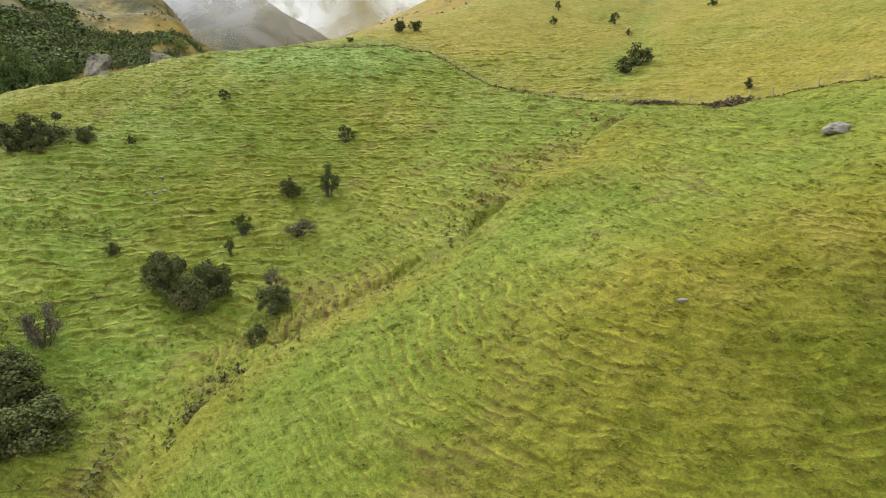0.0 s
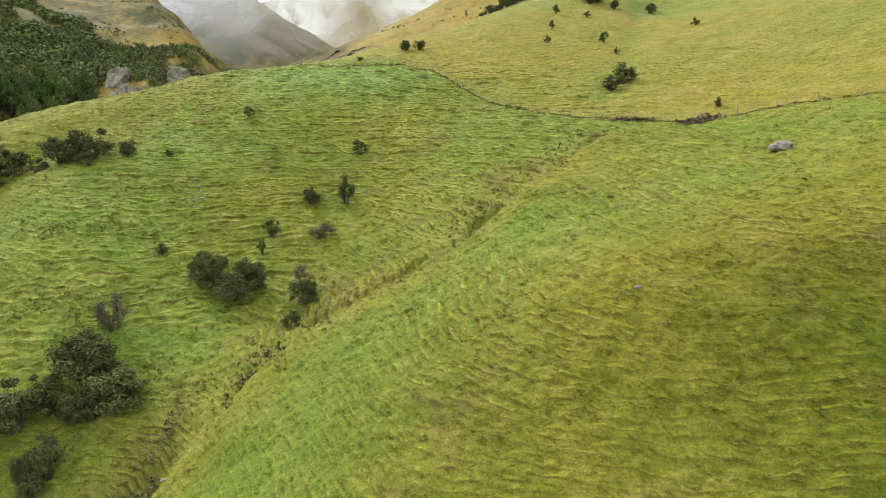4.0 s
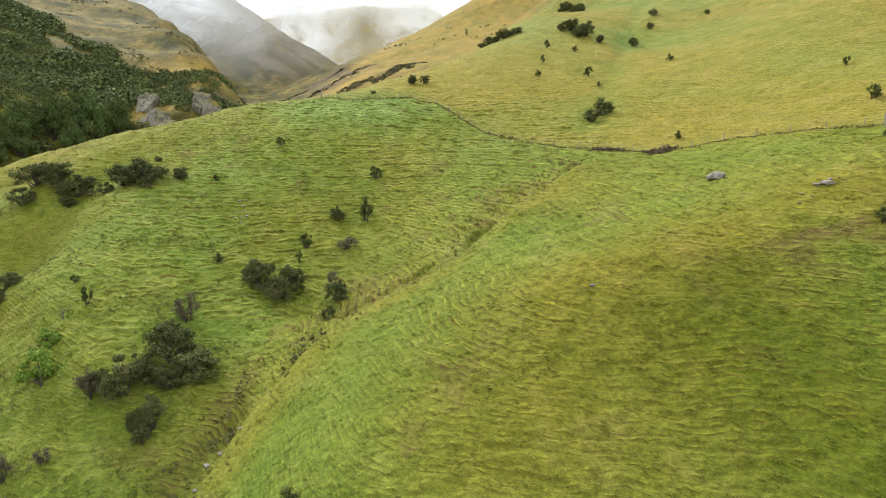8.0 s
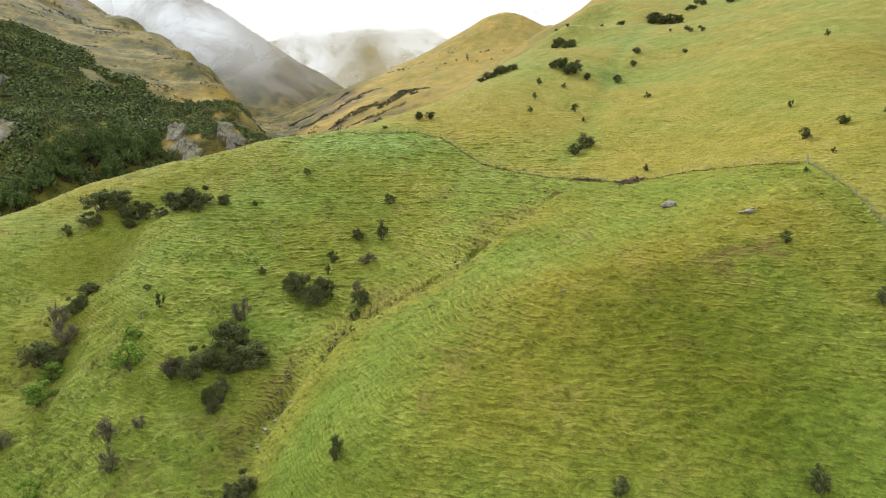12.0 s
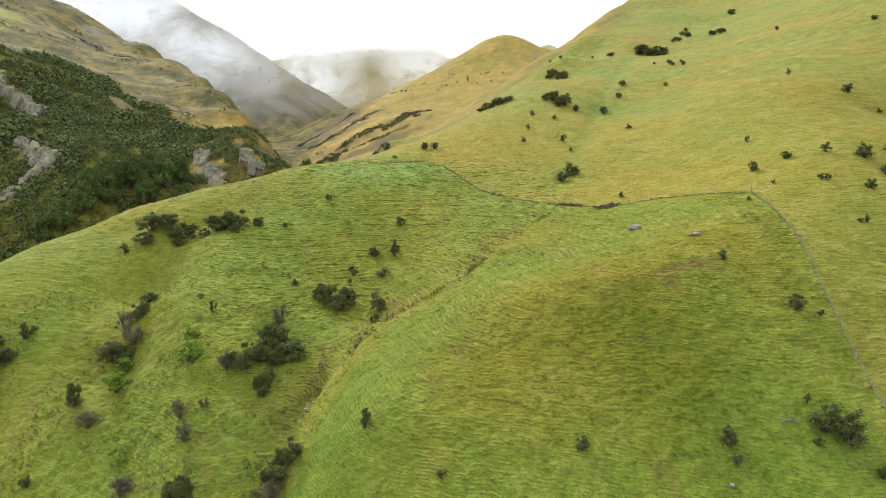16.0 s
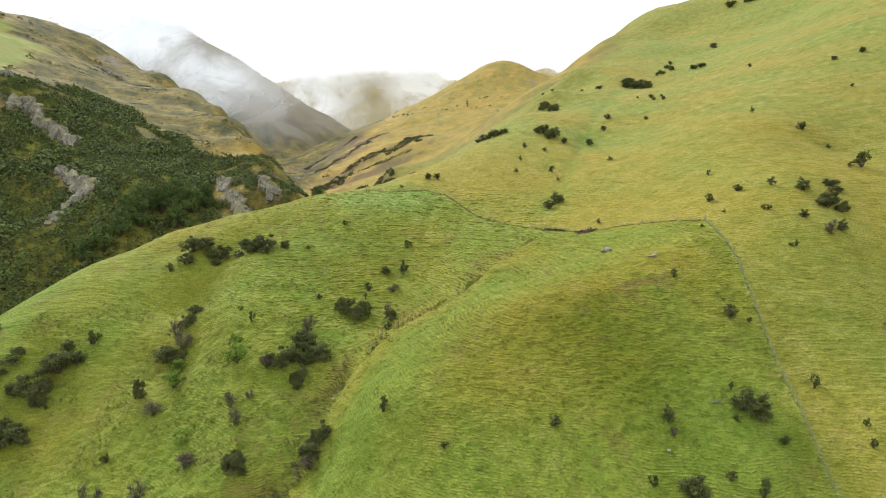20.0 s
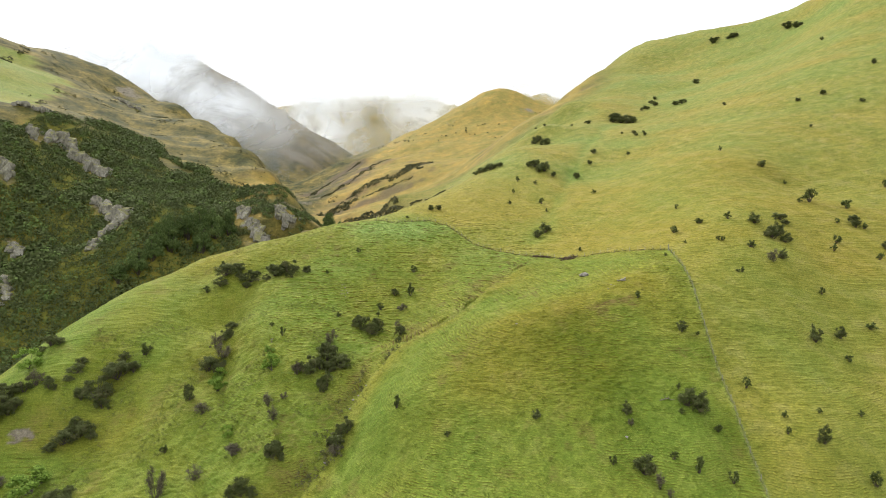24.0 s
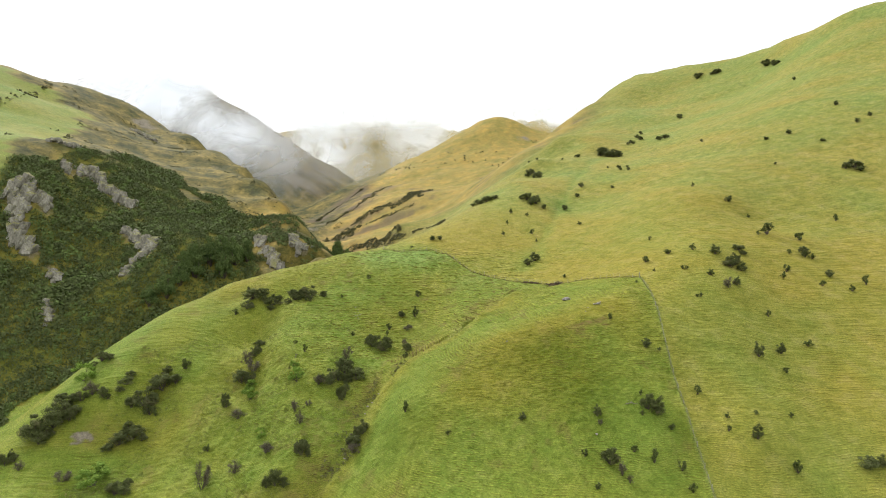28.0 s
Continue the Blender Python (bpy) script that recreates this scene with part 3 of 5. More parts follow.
# ribs of bare rock: half width, height of the blocks, then the line from its top down the slope, east and north
RIBS = [
    (4.2, 3.4, [(-203.4, 210.2), (-202.5, 218.5), (-195, 212.9), (-187.2, 209.5), (-178.9, 205.1), (-172.2, 201.7)]),
    (3.4, 3.2, [(-162.2, 175.3), (-152.1, 169), (-139.9, 154.7)]),
    (2.6, 3.0, [(-141, 154.6), (-149.2, 153.9), (-146.6, 141.6)]),
    (3.8, 4.6, [(-212, 172.6), (-211.9, 166.1), (-205.8, 159.1), (-201.4, 151.2), (-193.6, 148.5)]),
    (3.0, 4.2, [(-208, 173.4), (-205.7, 165.8), (-200.5, 170.8), (-196.5, 167.3)]),
    (2.2, 3.0, [(-213.2, 210.8), (-205.8, 202.1)]),
    (3.6, 2.0, [(-228, 229), (-219, 236)]),
    (4.0, 1.6, [(-285, 440), (-265, 417), (-251, 399)]),
    (2.9, 4.0, [(-101, 191), (-97.6, 183.8), (-93, 177.4), (-88.5, 174.1), (-86.3, 169.9)]),
    (3.2, 2.6, [(-82.5, 193), (-80.5, 186.5), (-75.5, 184.5)]),
    (2.4, 2.4, [(-182.8, 146.8), (-177.7, 142.3)]),
    (2.2, 2.0, [(-175.5, 130.6), (-169.1, 122)]),
]
# a shallow draw on the hillside beyond the fence
SWALE = [(27, 98), (31, 106), (37, 125), (44, 143), (52, 165), (63, 195), (78, 230), (95, 262)]
GREEN_SHELF = [(-520, 420), (-361, 410), (-345, 420), (-327, 392), (-301, 388), (-237, 238), (-223, 195), (-220, 171), (-260, 100), (-420, 150)]


def beside(x, y, line):
    """Signed distance from a line, more than 0 to the left of its run."""
    d, best = np.full(np.shape(x), 1e9), np.full(np.shape(x), 1e9)
    for (xa, ya), (xb, yb) in zip(line[:-1], line[1:]):
        dx, dy = xb - xa, yb - ya
        t = np.clip(((x - xa) * dx + (y - ya) * dy) / (dx * dx + dy * dy), 0, 1)
        px, py = x - xa - t * dx, y - ya - t * dy
        r = np.hypot(px, py)
        side = np.where(dx * (y - ya) - dy * (x - xa) > 0, 1.0, -1.0)
        best = np.where(r < d, side * r, best)
        d = np.minimum(d, r)
    return best


def along(line, gap):
    pts = np.array(line, float)
    d = np.r_[0, np.cumsum(np.hypot(*np.diff(pts, axis=0).T))]
    s = np.linspace(0, d[-1], int(d[-1] / gap) + 1)
    return np.stack([np.interp(s, d, pts[:, 0]), np.interp(s, d, pts[:, 1])], -1)


def rib_rock(x, y):
    """1 on the bare rock ribs, 0 beside them."""
    best = np.zeros(np.shape(x))
    for wide, _, line in RIBS:
        best = np.maximum(best, np.exp(-(near_line(x, y, line) / wide) ** 4))
    return best


def terraces(x, y, h):
    return h / 0.47 + 1.3 * grain(x, y, 15, 3) + 0.34 * grain(x * 0.7, y, 4.2, 4) + 0.26 * grain(x * 0.7, y, 1.9, 5)


def ribbing(x, y):
    """How plainly the grazing terraces show: most on the crown of the western spur."""
    west = smooth(2, -6, beside(x, y, GULLY))
    crown = np.exp(-((x + 8) / 40) ** 2 - ((y - 88) / 27) ** 2)
    even = np.clip(0.85 + 0.8 * layered(x, y, 11, 7, 3), 0.3, 1.25)
    side = beside(x, y, GULLY)
    scarp = np.exp(-((side + 3.2) / 3.2) ** 2) * smooth(-0.1, 0.5, grain(x, y, 6, 12)) * smooth(84, 76, y) * (0.25 + 0.75 * smooth(28, 44, y))
    sleek = 1 - 0.6 * np.exp(-((side - 3.0) / 3.0) ** 2) * smooth(84, 76, y)
    even = even * (1 - 0.55 * smooth(-42, -66, x))
    return ((0.30 + west * (0.08 + 0.40 * crown)) * even * sleek + 0.45 * scarp) * (0.80 + 0.20 * in_paddock(x, y))


def relief(x, y, h):
    """Grazing terraces, hummocks, the gully's cut and its sharp bank."""
    close = 1 - smooth(140, 260, np.hypot(x, y - 40))
    phase = terraces(x, y, h)
    saw = phase - np.floor(phase)
    step = np.where(saw < 0.70, saw / 0.70, (1 - saw) / 0.30) - 0.5
    along_step, up_step = 0.75 * x + 0.3 * y, 1.0 * phase
    broken = np.clip(0.40 + 1.8 * grain(along_step, up_step, 1.15, 11), 0.0, 1.4)
    z = close * (-0.46 * step * ribbing(x, y) * broken + 0.24 * np.abs(grain(along_step, up_step, 0.8, 21)) + 0.24 * np.abs(grain(x * 0.7, y, 0.7, 22)) + 0.12 * grain(x, y, 4.3, 23))
    rough = smooth(-1, -6, beside(x, y, GULLY)) * smooth(66, 44, y) * close
    z = z + rough * (0.34 * np.abs(grain(x, y, 1.7, 24)) + 0.16 * grain(x, y, 0.9, 25))
    run = beside(x, y, GULLY) + 0.6 * grain(x, y, 6, 30) + 0.3 * grain(x, y, 2, 31)
    reach = smooth(-6, 6, y) * smooth(82, 70, y)
    bank = np.clip(0.65 + 0.6 * grain(x, y, 7, 33), 0.1, 1.3)
    z = z + reach * np.where(run > -0.4, bank * smooth(-0.4, 1.7, run) * np.exp(-np.maximum(run - 1.7, 0) / 6.0), 0)
    ragged = 1.3 * grain(x, y, 3.1, 37) + 0.6 * grain(x, y, 1.2, 35)
    floor = smooth(-2.3, -1.7, run + ragged) * smooth(0.9, -0.1, run)
    z = z - (0.05 + reach * np.clip(0.10 + 0.9 * grain(x, y, 4.5, 34), 0.0, 0.8)) * floor + 0.18 * np.exp(-(near_line(x, y, FENCE_DOWN) / 0.35) ** 2) * close
    z = z - 0.6 * np.exp(-(near_line(x, y, SWALE) / 3.0) ** 2)
    beyond = smooth(72, 96, y) * smooth(-6, 22, x + 0.25 * (y - 110)) * (1 - in_paddock(x, y)) * smooth(560, 430, y)
    z = z + beyond * smooth(70, 130, np.hypot(x, y - 40)) * 0.9 * layered(0.8 * x - 0.6 * y, 1.6 * x + 1.9 * y, 42, 57, 4)
    flank = smooth(-135, -115, x) * smooth(25, -8, x) * smooth(260, 320, y) * smooth(690, 600, y)
    z = z + flank * 1.8 * layered(0.35 * x, y - 0.3 * x, 22, 58, 4, 0.6)
    far = smooth(200, 420, np.hypot(x, y - 40))
    crinkled = smooth(-40, -70, x) * smooth(120, 150, y) * smooth(900, 700, y)
    return z + far * (layered(x, y, 46, 51, 4) * np.where((x < -100) & (y < 680), 2.0, 4.0)) + crinkled * layered(x, y, 17, 55, 4, 0.6) * 1.6 + 1.3 * rib_rock(x, y)


def spread(lo, hi, outer_lo, outer_hi, step, growth):
    """Grid lines: even between lo and hi, wider and wider beyond."""
    mid = list(np.arange(lo, hi, step))
    up, s = [mid[-1]], step
    while up[-1] < outer_hi:
        s = step + growth * (up[-1] - hi) if up[-1] > hi else step
        up.append(up[-1] + max(step, s))
    down = [mid[0]]
    while down[-1] > outer_lo:
        down.append(down[-1] - max(step, step + growth * (lo - down[-1])))
    return np.array(down[:0:-1] + mid + up[1:])


def surface(x, y):
    h = lie(x, y)
    return h + relief(x, y, h)


def blot(x, y, cx, cy, rx, ry):
    return np.exp(-((x - cx) / rx) ** 2 - ((y - cy) / ry) ** 2)


def cover(X, Y):
    """What grows where: dry grass, upland tussock, bare rock, brown litter; then golden, rich or shade-darkened growth,
    then tufts, low where painted haze is strong.
    """
    pad = in_paddock(X, Y)
    side = beside(X, Y, GULLY)
    east = smooth(-1, 3, side) * pad
    dry = (0.42 + 0.22 * smooth(230, 90, np.hypot(X, Y - 10))) * (1 - pad) + 0.05 * pad + 0.12 * pad * smooth(34, 50, X) + 0.12 * pad * smooth(12, -4, Y)
    dry = dry + 0.52 * blot(X, Y, 12, 24, 14, 13) * pad + 0.62 * blot(X, Y, 17, 36, 12, 5) * pad + 0.35 * blot(X, Y, 31, 41, 12, 6) * pad + 0.40 * blot(X, Y, 43, 42, 12, 8) * pad
    dry = dry + 0.40 * np.exp(-((side - 2.0) / 2.6) ** 2) * smooth(80, 50, Y) * pad + 0.30 * np.exp(-((side + 4.0) / 5.0) ** 2) * smooth(75, 50, Y) * pad
    dry = dry + 0.35 * blot(X, Y, -8, 145, 18, 24) - 0.5 * blot(X, Y, -14, 108, 12, 9) + 0.3 * blot(X, Y, -70, 92, 26, 16) + 0.16 * pad * smooth(-36, -70, X)
    dry = dry + (0.26 + 0.24 * pad) * layered(X, Y, 22, 61, 4) + 0.45 * (1 - pad) * layered(0.8 * X - 0.6 * Y, 1.6 * X + 1.9 * Y, 60, 62, 4)
    shelf = inside(X + 12 * grain(X, Y, 30, 5), Y + 12 * grain(X, Y, 30, 6), GREEN_SHELF)
    wall = smooth(0, 1, -(X + 50) / 10) * smooth(118, 132, Y + 0.42 * (X + 62))
    cone = smooth(270, 350, Y - 0.9 * (X - 20) + 40 * layered(X, Y, 60, 64, 3)) * smooth(170, 120, X - 0.25 * (Y - 500))
    gold = cone * smooth(-118, -100, X - 0.05 * (Y - 400))
    upland = np.clip(np.maximum(wall, np.where((Y > 900) & (X < -60), 1.0, 0.85) * cone), 0, 1) * np.where(shelf, 0.04, 1.0)
    dry = np.where(shelf, 0.22 + 0.35 * layered(X, Y, 30, 65, 3), np.maximum(dry, 0.9 * cone))
    bushy = inside(X + 7 * grain(X, Y, 14, 91), Y + 7 * grain(X, Y, 14, 92), SCRUB_WALL) & (near_line(X, Y, CLEARING) > 5.0) & (rib_rock(X, Y) < 0.4)
    rock = 0.46 * smooth(0.22, 0.6, layered(X, Y, 30, 73, 5)) * smooth(180, 300, np.hypot(X, Y)) * upland
    rock = np.maximum(rock, 0.30 * bushy)
    rock = np.maximum(rock, 0.55 * rib_rock(X, Y))
    for cx, cy, rx, ry, k in ((-338, 560, 16, 30, 0.75), (-248, 268, 9, 8, 0.7), (-292, 472, 16, 24, 0.8), (5, 790, 13, 20, 0.62), (110, 785, 24, 24, 0.66), (-104, 31, 3.6, 2.4, 1.0), (-84, 212, 9, 7, 0.6)):
        rock = np.maximum(rock, k * blot(X, Y, cx, cy, rx, ry) * (0.85 + 0.7 * layered(X, Y, 0.5 * rx, 74, 3)))
    heath = 0.0
    for line, wide in zip(STRIPS, (17, 15, 7, 7, 15, 11)):
        heath = np.maximum(heath, np.exp(-((near_line(X, Y, line) + 0.5 * wide * grain(X, Y, 22, 66)) / wide) ** 2))
    rock = np.maximum(rock, 0.22 * heath)
    high = smooth(330, 240, near_line(X, Y, [q[:2] for q in NEAR_MOUNTAIN])) * smooth(-130, -190, X) * smooth(690, 760, Y)
    upland, rock = np.maximum(upland, high), np.maximum(rock, high * (0.42 + 0.30 * layered(X, Y, 60, 75, 5)))
    rock = np.maximum(rock, (0.22 + 0.3 * layered(X, Y, 90, 76, 4)) * smooth(1050, 1200, Y))
    swale = np.exp(-((near_line(X, Y, SWALE) + 2.5 * grain(X, Y, 9, 77)) / 2.8) ** 2)
    dry = dry - 0.35 * swale - 1.6 * smooth(-78, -98, X) * smooth(30, 20, Y)
    lower = smooth(30, 20, Y)
    brown = np.exp(-((side + 1.5) / (1.0 + 0.5 * lower)) ** 2) * np.clip(0.18 + 1.4 * layered(X, Y, 3.4, 81, 3), 0, 1) * smooth(84, 76, Y)
    brown = np.maximum(brown, 0.6 * np.exp(-((side + 5) / 5) ** 2) * smooth(0.0, 0.5, layered(X, Y, 3.0, 82, 3)) * smooth(80, 70, Y))
    brown = np.maximum(brown, 0.6 * np.exp(-(near_line(X, Y, FENCE_TOP) / 0.4) ** 2))
    brown = np.maximum(brown, 1.1 * smooth(0.25, 0.6, layered(X, Y, 5, 83, 3)) * pad * blot(X, Y, 37, 38, 9, 6))
    brown = np.maximum(brown, 0.45 * smooth(0.2, 0.6, layered(X, Y, 3.5, 85, 3)) * pad * smooth(-0.1, 0.35, layered(X, Y, 20, 86, 2)))
    streak = layered(0.35 * X, Y - 0.3 * X, 18, 69, 4, 0.65)
    brown = np.maximum(brown, 1.0 * heath * np.clip(0.6 + 1.6 * streak, 0, 1))
    brown = np.maximum(brown, 0.8 * gold * smooth(0.15, 0.5, streak) * smooth(640, 560, Y))
    brown = np.maximum(brown, 0.9 * blot(X, Y, -102, 33, 6, 4) * np.clip(0.6 + layered(X, Y, 3, 87, 3), 0, 1))
    brown = np.maximum(brown, 0.42 * np.exp(-((side + 3.2) / 3.0) ** 2) * smooth(0.0, 0.5, grain(X, Y, 6, 12)) * smooth(84, 76, Y))
    # three blots paint the front slope's shade; the last term is rich grass
    lush_shade = (0.80 * blot(X, Y, 24, 30, 12, 9) + 0.80 * blot(X, Y, 30, 17, 13, 11) + 0.35 * blot(X, Y, 4, 30, 9, 9)) * pad * smooth(54, 40, X) + 0.4 * smooth(0.1, 0.6, layered(X, Y, 14, 63, 3)) * pad
    lush_shade = np.maximum(np.where(bushy, 0.9, lush_shade), 0.85 * gold * (1 - high))
    lush_shade = np.maximum(lush_shade, 0.4 * smooth(1050, 1200, Y))
    upland, dry = np.where(bushy, 0.35, upland), np.where(bushy, 0.0, dry)
    brown = np.maximum(brown, 0.45 * high)
    brown = np.where(bushy, 0.12, brown)
    # drops with distance outside the fence, so the painted haze grows there
    tuft_haze = np.clip(np.where(shelf, 0.8, 0.35 + 0.60 * pad + 0.36 * (1 - pad) * smooth(230, 90, np.hypot(X, Y - 10))) - 0.2 * upland, 0.1, 1)
    rgba = np.stack([np.clip(dry, 0, 1), upland, np.clip(rock, 0, 1), np.clip(brown, 0, 1)], -1)
    return rgba, np.clip(lush_shade, 0, 1), tuft_haze


def mint(x, y):
    """Bright new growth on the crown of the spur, below the fence."""
    q = blot(x, y, -13, 108, 15, 7.5) + 0.55 * blot(x, y, -32, 106, 16, 9) + 0.5 * blot(x, y, 8, 90, 13, 7)
    q = np.clip(q * (0.75 + 0.6 * layered(x, y, 7, 68, 3)), 0, 0.85) * in_paddock(x, y)
    return np.maximum(q, 0.4 * np.exp(-(near_line(x, y, FENCE_DOWN) / 0.45) ** 2))


def put_cover(me, rgba, lush_shade, tuft_haze, fresh):
    me.color_attributes.new("cover", "FLOAT_COLOR", "POINT").data.foreach_set("color", rgba.ravel())
    me.attributes.new("lush_shade", "FLOAT", "POINT").data.foreach_set("value", lush_shade.ravel())
    me.attributes.new("tuft_haze", "FLOAT", "POINT").data.foreach_set("value", tuft_haze.ravel())
    me.attributes.new("mint", "FLOAT", "POINT").data.foreach_set("value", fresh.ravel())


def build_land():
    gx = spread(-58, 62, -4800, 4800, 0.38, 0.030)
    gy = spread(14, 112, -4800, 4800, 0.18, 0.024)
    X, Y = np.meshgrid(gx, gy)
    h = lie(X, Y)
    Z = h + relief(X, Y, h)
    ny, nx = X.shape
    idx = np.arange(nx * ny).reshape(ny, nx)
    quads = np.stack([idx[:-1, :-1], idx[:-1, 1:], idx[1:, 1:], idx[1:, :-1]], -1).reshape(-1, 4)
    me = bpy.data.meshes.new("ground")
    me.vertices.add(nx * ny)
    me.vertices.foreach_set("co", np.stack([X, Y, Z], -1).ravel())
    me.loops.add(quads.size)
    me.loops.foreach_set("vertex_index", quads.ravel())
    me.polygons.add(len(quads))
    me.polygons.foreach_set("loop_start", np.arange(0, quads.size, 4))
    me.polygons.foreach_set("use_smooth", np.ones(len(quads), bool))
    me.update()
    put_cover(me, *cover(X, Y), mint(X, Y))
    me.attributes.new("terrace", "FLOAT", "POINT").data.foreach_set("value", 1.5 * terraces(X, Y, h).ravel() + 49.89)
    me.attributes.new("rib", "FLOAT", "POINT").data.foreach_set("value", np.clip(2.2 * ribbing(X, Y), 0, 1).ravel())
    me.materials.append(LAND)
    return tagged(new("ground", me), "steep green hill pasture ribbed with grazing terraces, below misty tussock mountains", "ground", kind="structure")


build_land()

# ---------------------------------------------------------------- building helpers
def mesh_from(name, verts, faces, material, even=False):
    me = bpy.data.meshes.new(name)
    if isinstance(faces, np.ndarray):
        me.vertices.add(len(verts))
        me.vertices.foreach_set("co", np.asarray(verts, float).ravel())
        me.loops.add(faces.size)
        me.loops.foreach_set("vertex_index", faces.ravel())
        me.polygons.add(len(faces))
        me.polygons.foreach_set("loop_start", np.arange(0, faces.size, faces.shape[1]))
    else:
        me.from_pydata([tuple(v) for v in verts], [], [tuple(f) for f in faces])
    me.materials.append(material)
    if even:
        me.polygons.foreach_set("use_smooth", np.ones(len(me.polygons), bool))
    me.update(calc_edges=True)
    return me


def child(name, me, parent, label=""):
    ob = new(name, me)
    ob.parent = parent
    return tagged(ob, label) if label else ob


def tube(points, radii, sides=5):
    """A tapered stem along points."""
    vs, fs = [], []
    for k, (p, r) in enumerate(zip(points, radii)):
        p = Vector(p)
        a = Vector(points[min(k + 1, len(points) - 1)]) - Vector(points[max(k - 1, 0)])
        q = a.to_track_quat("Z", "Y")
        for s in range(sides):
            ang = 2 * math.pi * s / sides
            vs.append(p + q @ Vector((r * math.cos(ang), r * math.sin(ang), 0)))
    for k in range(len(points) - 1):
        for s in range(sides):
            t = (s + 1) % sides
            fs.append((k * sides + s, k * sides + t, (k + 1) * sides + t, (k + 1) * sides + s))
    fs.append(tuple(range((len(points) - 1) * sides, len(points) * sides)))
    return vs, fs


def joined(pieces):
    vs, fs = [], []
    for v, f in pieces:
        o = len(vs)
        vs += list(v)
        fs += [tuple(i + o for i in q) for q in f]
    return vs, fs


def leaf_cards(rng, centres, spreads, count, size, droop=0.0):
    """Small folded leaf sprays scattered round the centres."""
    which = rng.integers(0, len(centres), count)
    way = rng.normal(size=(count, 3))
    way /= np.linalg.norm(way, axis=1)[:, None]
    reach = rng.uniform(0.2, 1.22, count) ** 0.75
    p = centres[which] + way * (spreads[which] * reach[:, None])
    n = way + rng.normal(scale=0.55, size=(count, 3)) + np.array([0, 0, 0.35])
    n /= np.linalg.norm(n, axis=1)[:, None]
    a = np.cross(n, rng.normal(size=(count, 3)))
    a /= np.linalg.norm(a, axis=1)[:, None] + 1e-9
    b = np.cross(n, a)
    s = size * rng.uniform(0.6, 1.35, count)[:, None]
    q = np.stack([p - a * s, p - b * s * 0.6 + n * s * 0.15, p + a * s, p + b * s * 0.6 - n * s * 0.1], 1)
    q[:, :, 2] = np.maximum(q[:, :, 2], 0.01)
    verts = q.reshape(-1, 3)
    faces = np.arange(len(verts)).reshape(-1, 4)
    return verts, faces


def plant(name, seed, kind, fine=1.0):
    """A plant one metre wide and one high: stems and a crown of leaf sprays."""
    rng = np.random.default_rng(seed)
    ob = new(name)
    stems, centres, spreads = [], [], []
    if kind == "dense":
        clumps, low, count, size = 26, 0.10, 1500, 0.038
    elif kind == "sapling":
        clumps, low, count, size = 14, 0.22, 760, 0.046
    elif kind == "bare":
        clumps, low, count, size = 22, 0.12, 1300, 0.022
    elif kind == "tree":
        clumps, low, count, size = 40, 0.10, 6500, 0.022
    else:
        clumps, low, count, size = 12, 0.14, 900, 0.050
    count, size = int(count * fine), size / math.sqrt(fine)
    for k in range(clumps):
        ang = rng.uniform(0, 2 * math.pi)
        out = 0.36 * rng.uniform(0.0, 1.0) ** 0.6
        up = low + (0.82 - low) * rng.uniform(0.0, 1.0) * (1 - 0.55 * (out / 0.36) ** 2) + 0.04
        c = np.array([out * math.cos(ang), out * math.sin(ang), up])
        centres.append(c)
        r = rng.uniform(0.07, 0.17)
        spreads.append((r, r, r * rng.uniform(0.75, 1.1)))
        if k % 2 == 0 or kind in ("bare", "sapling"):
            foot = np.array([rng.normal() * 0.03, rng.normal() * 0.03, -0.06])
            mid = foot * 0.5 + c * 0.5 + rng.normal(scale=0.03, size=3)
            stems.append(tube([foot, mid, c * [1, 1, 1.02]], [0.022 if kind != "bare" else 0.010, 0.012 if kind != "bare" else 0.006, 0.003], 4))
            if kind == "bare":
                for _ in range(4):
                    tip = c + rng.normal(scale=0.10, size=3) + [0, 0, 0.06]
                    stems.append(tube([mid * 0.4 + c * 0.6, tip], [0.007, 0.002], 3))
    v, f = joined(stems)
    child("trunk", mesh_from("trunk", v, f, BARK), ob)
    v, f = leaf_cards(rng, np.array(centres), np.array(spreads), count, size)
    leaf = {"dense": LEAF_DARK, "sapling": LEAF_SAPLING, "bare": LEAF_BARE, "green": LEAF_GREEN, "tree": LEAF_TREE}[kind]
    child("crown", mesh_from("crown", v, f, leaf), ob)
    return ob


def sow(rows, kinds, label, category, group, seed, sink=0.12):
    """Sets plants of several shapes at (east, north, width, height)."""
    rng = np.random.default_rng(seed)
    pts = np.array(rows, float)
    ground_h = surface(pts[:, 0], pts[:, 1])
    for o in kinds:
        tagged(o, label, category, group)
    poses = []
    for (x, y, w, h), z in zip(rows, ground_h):
        poses.append(Matrix.LocRotScale((x, y, z - sink), Euler((rng.normal() * 0.05, rng.normal() * 0.05, rng.uniform(0, 6.28))),
                                        (w * 1.12, w * rng.uniform(0.95, 1.2), max(h, 0.55 * w) * 1.1)))
    for i, m in enumerate(poses):
        if i >= len(kinds):
            copy_thing(kinds[i % len(kinds)], m)
    for o, m in zip(kinds, poses):
        o.matrix_basis = m


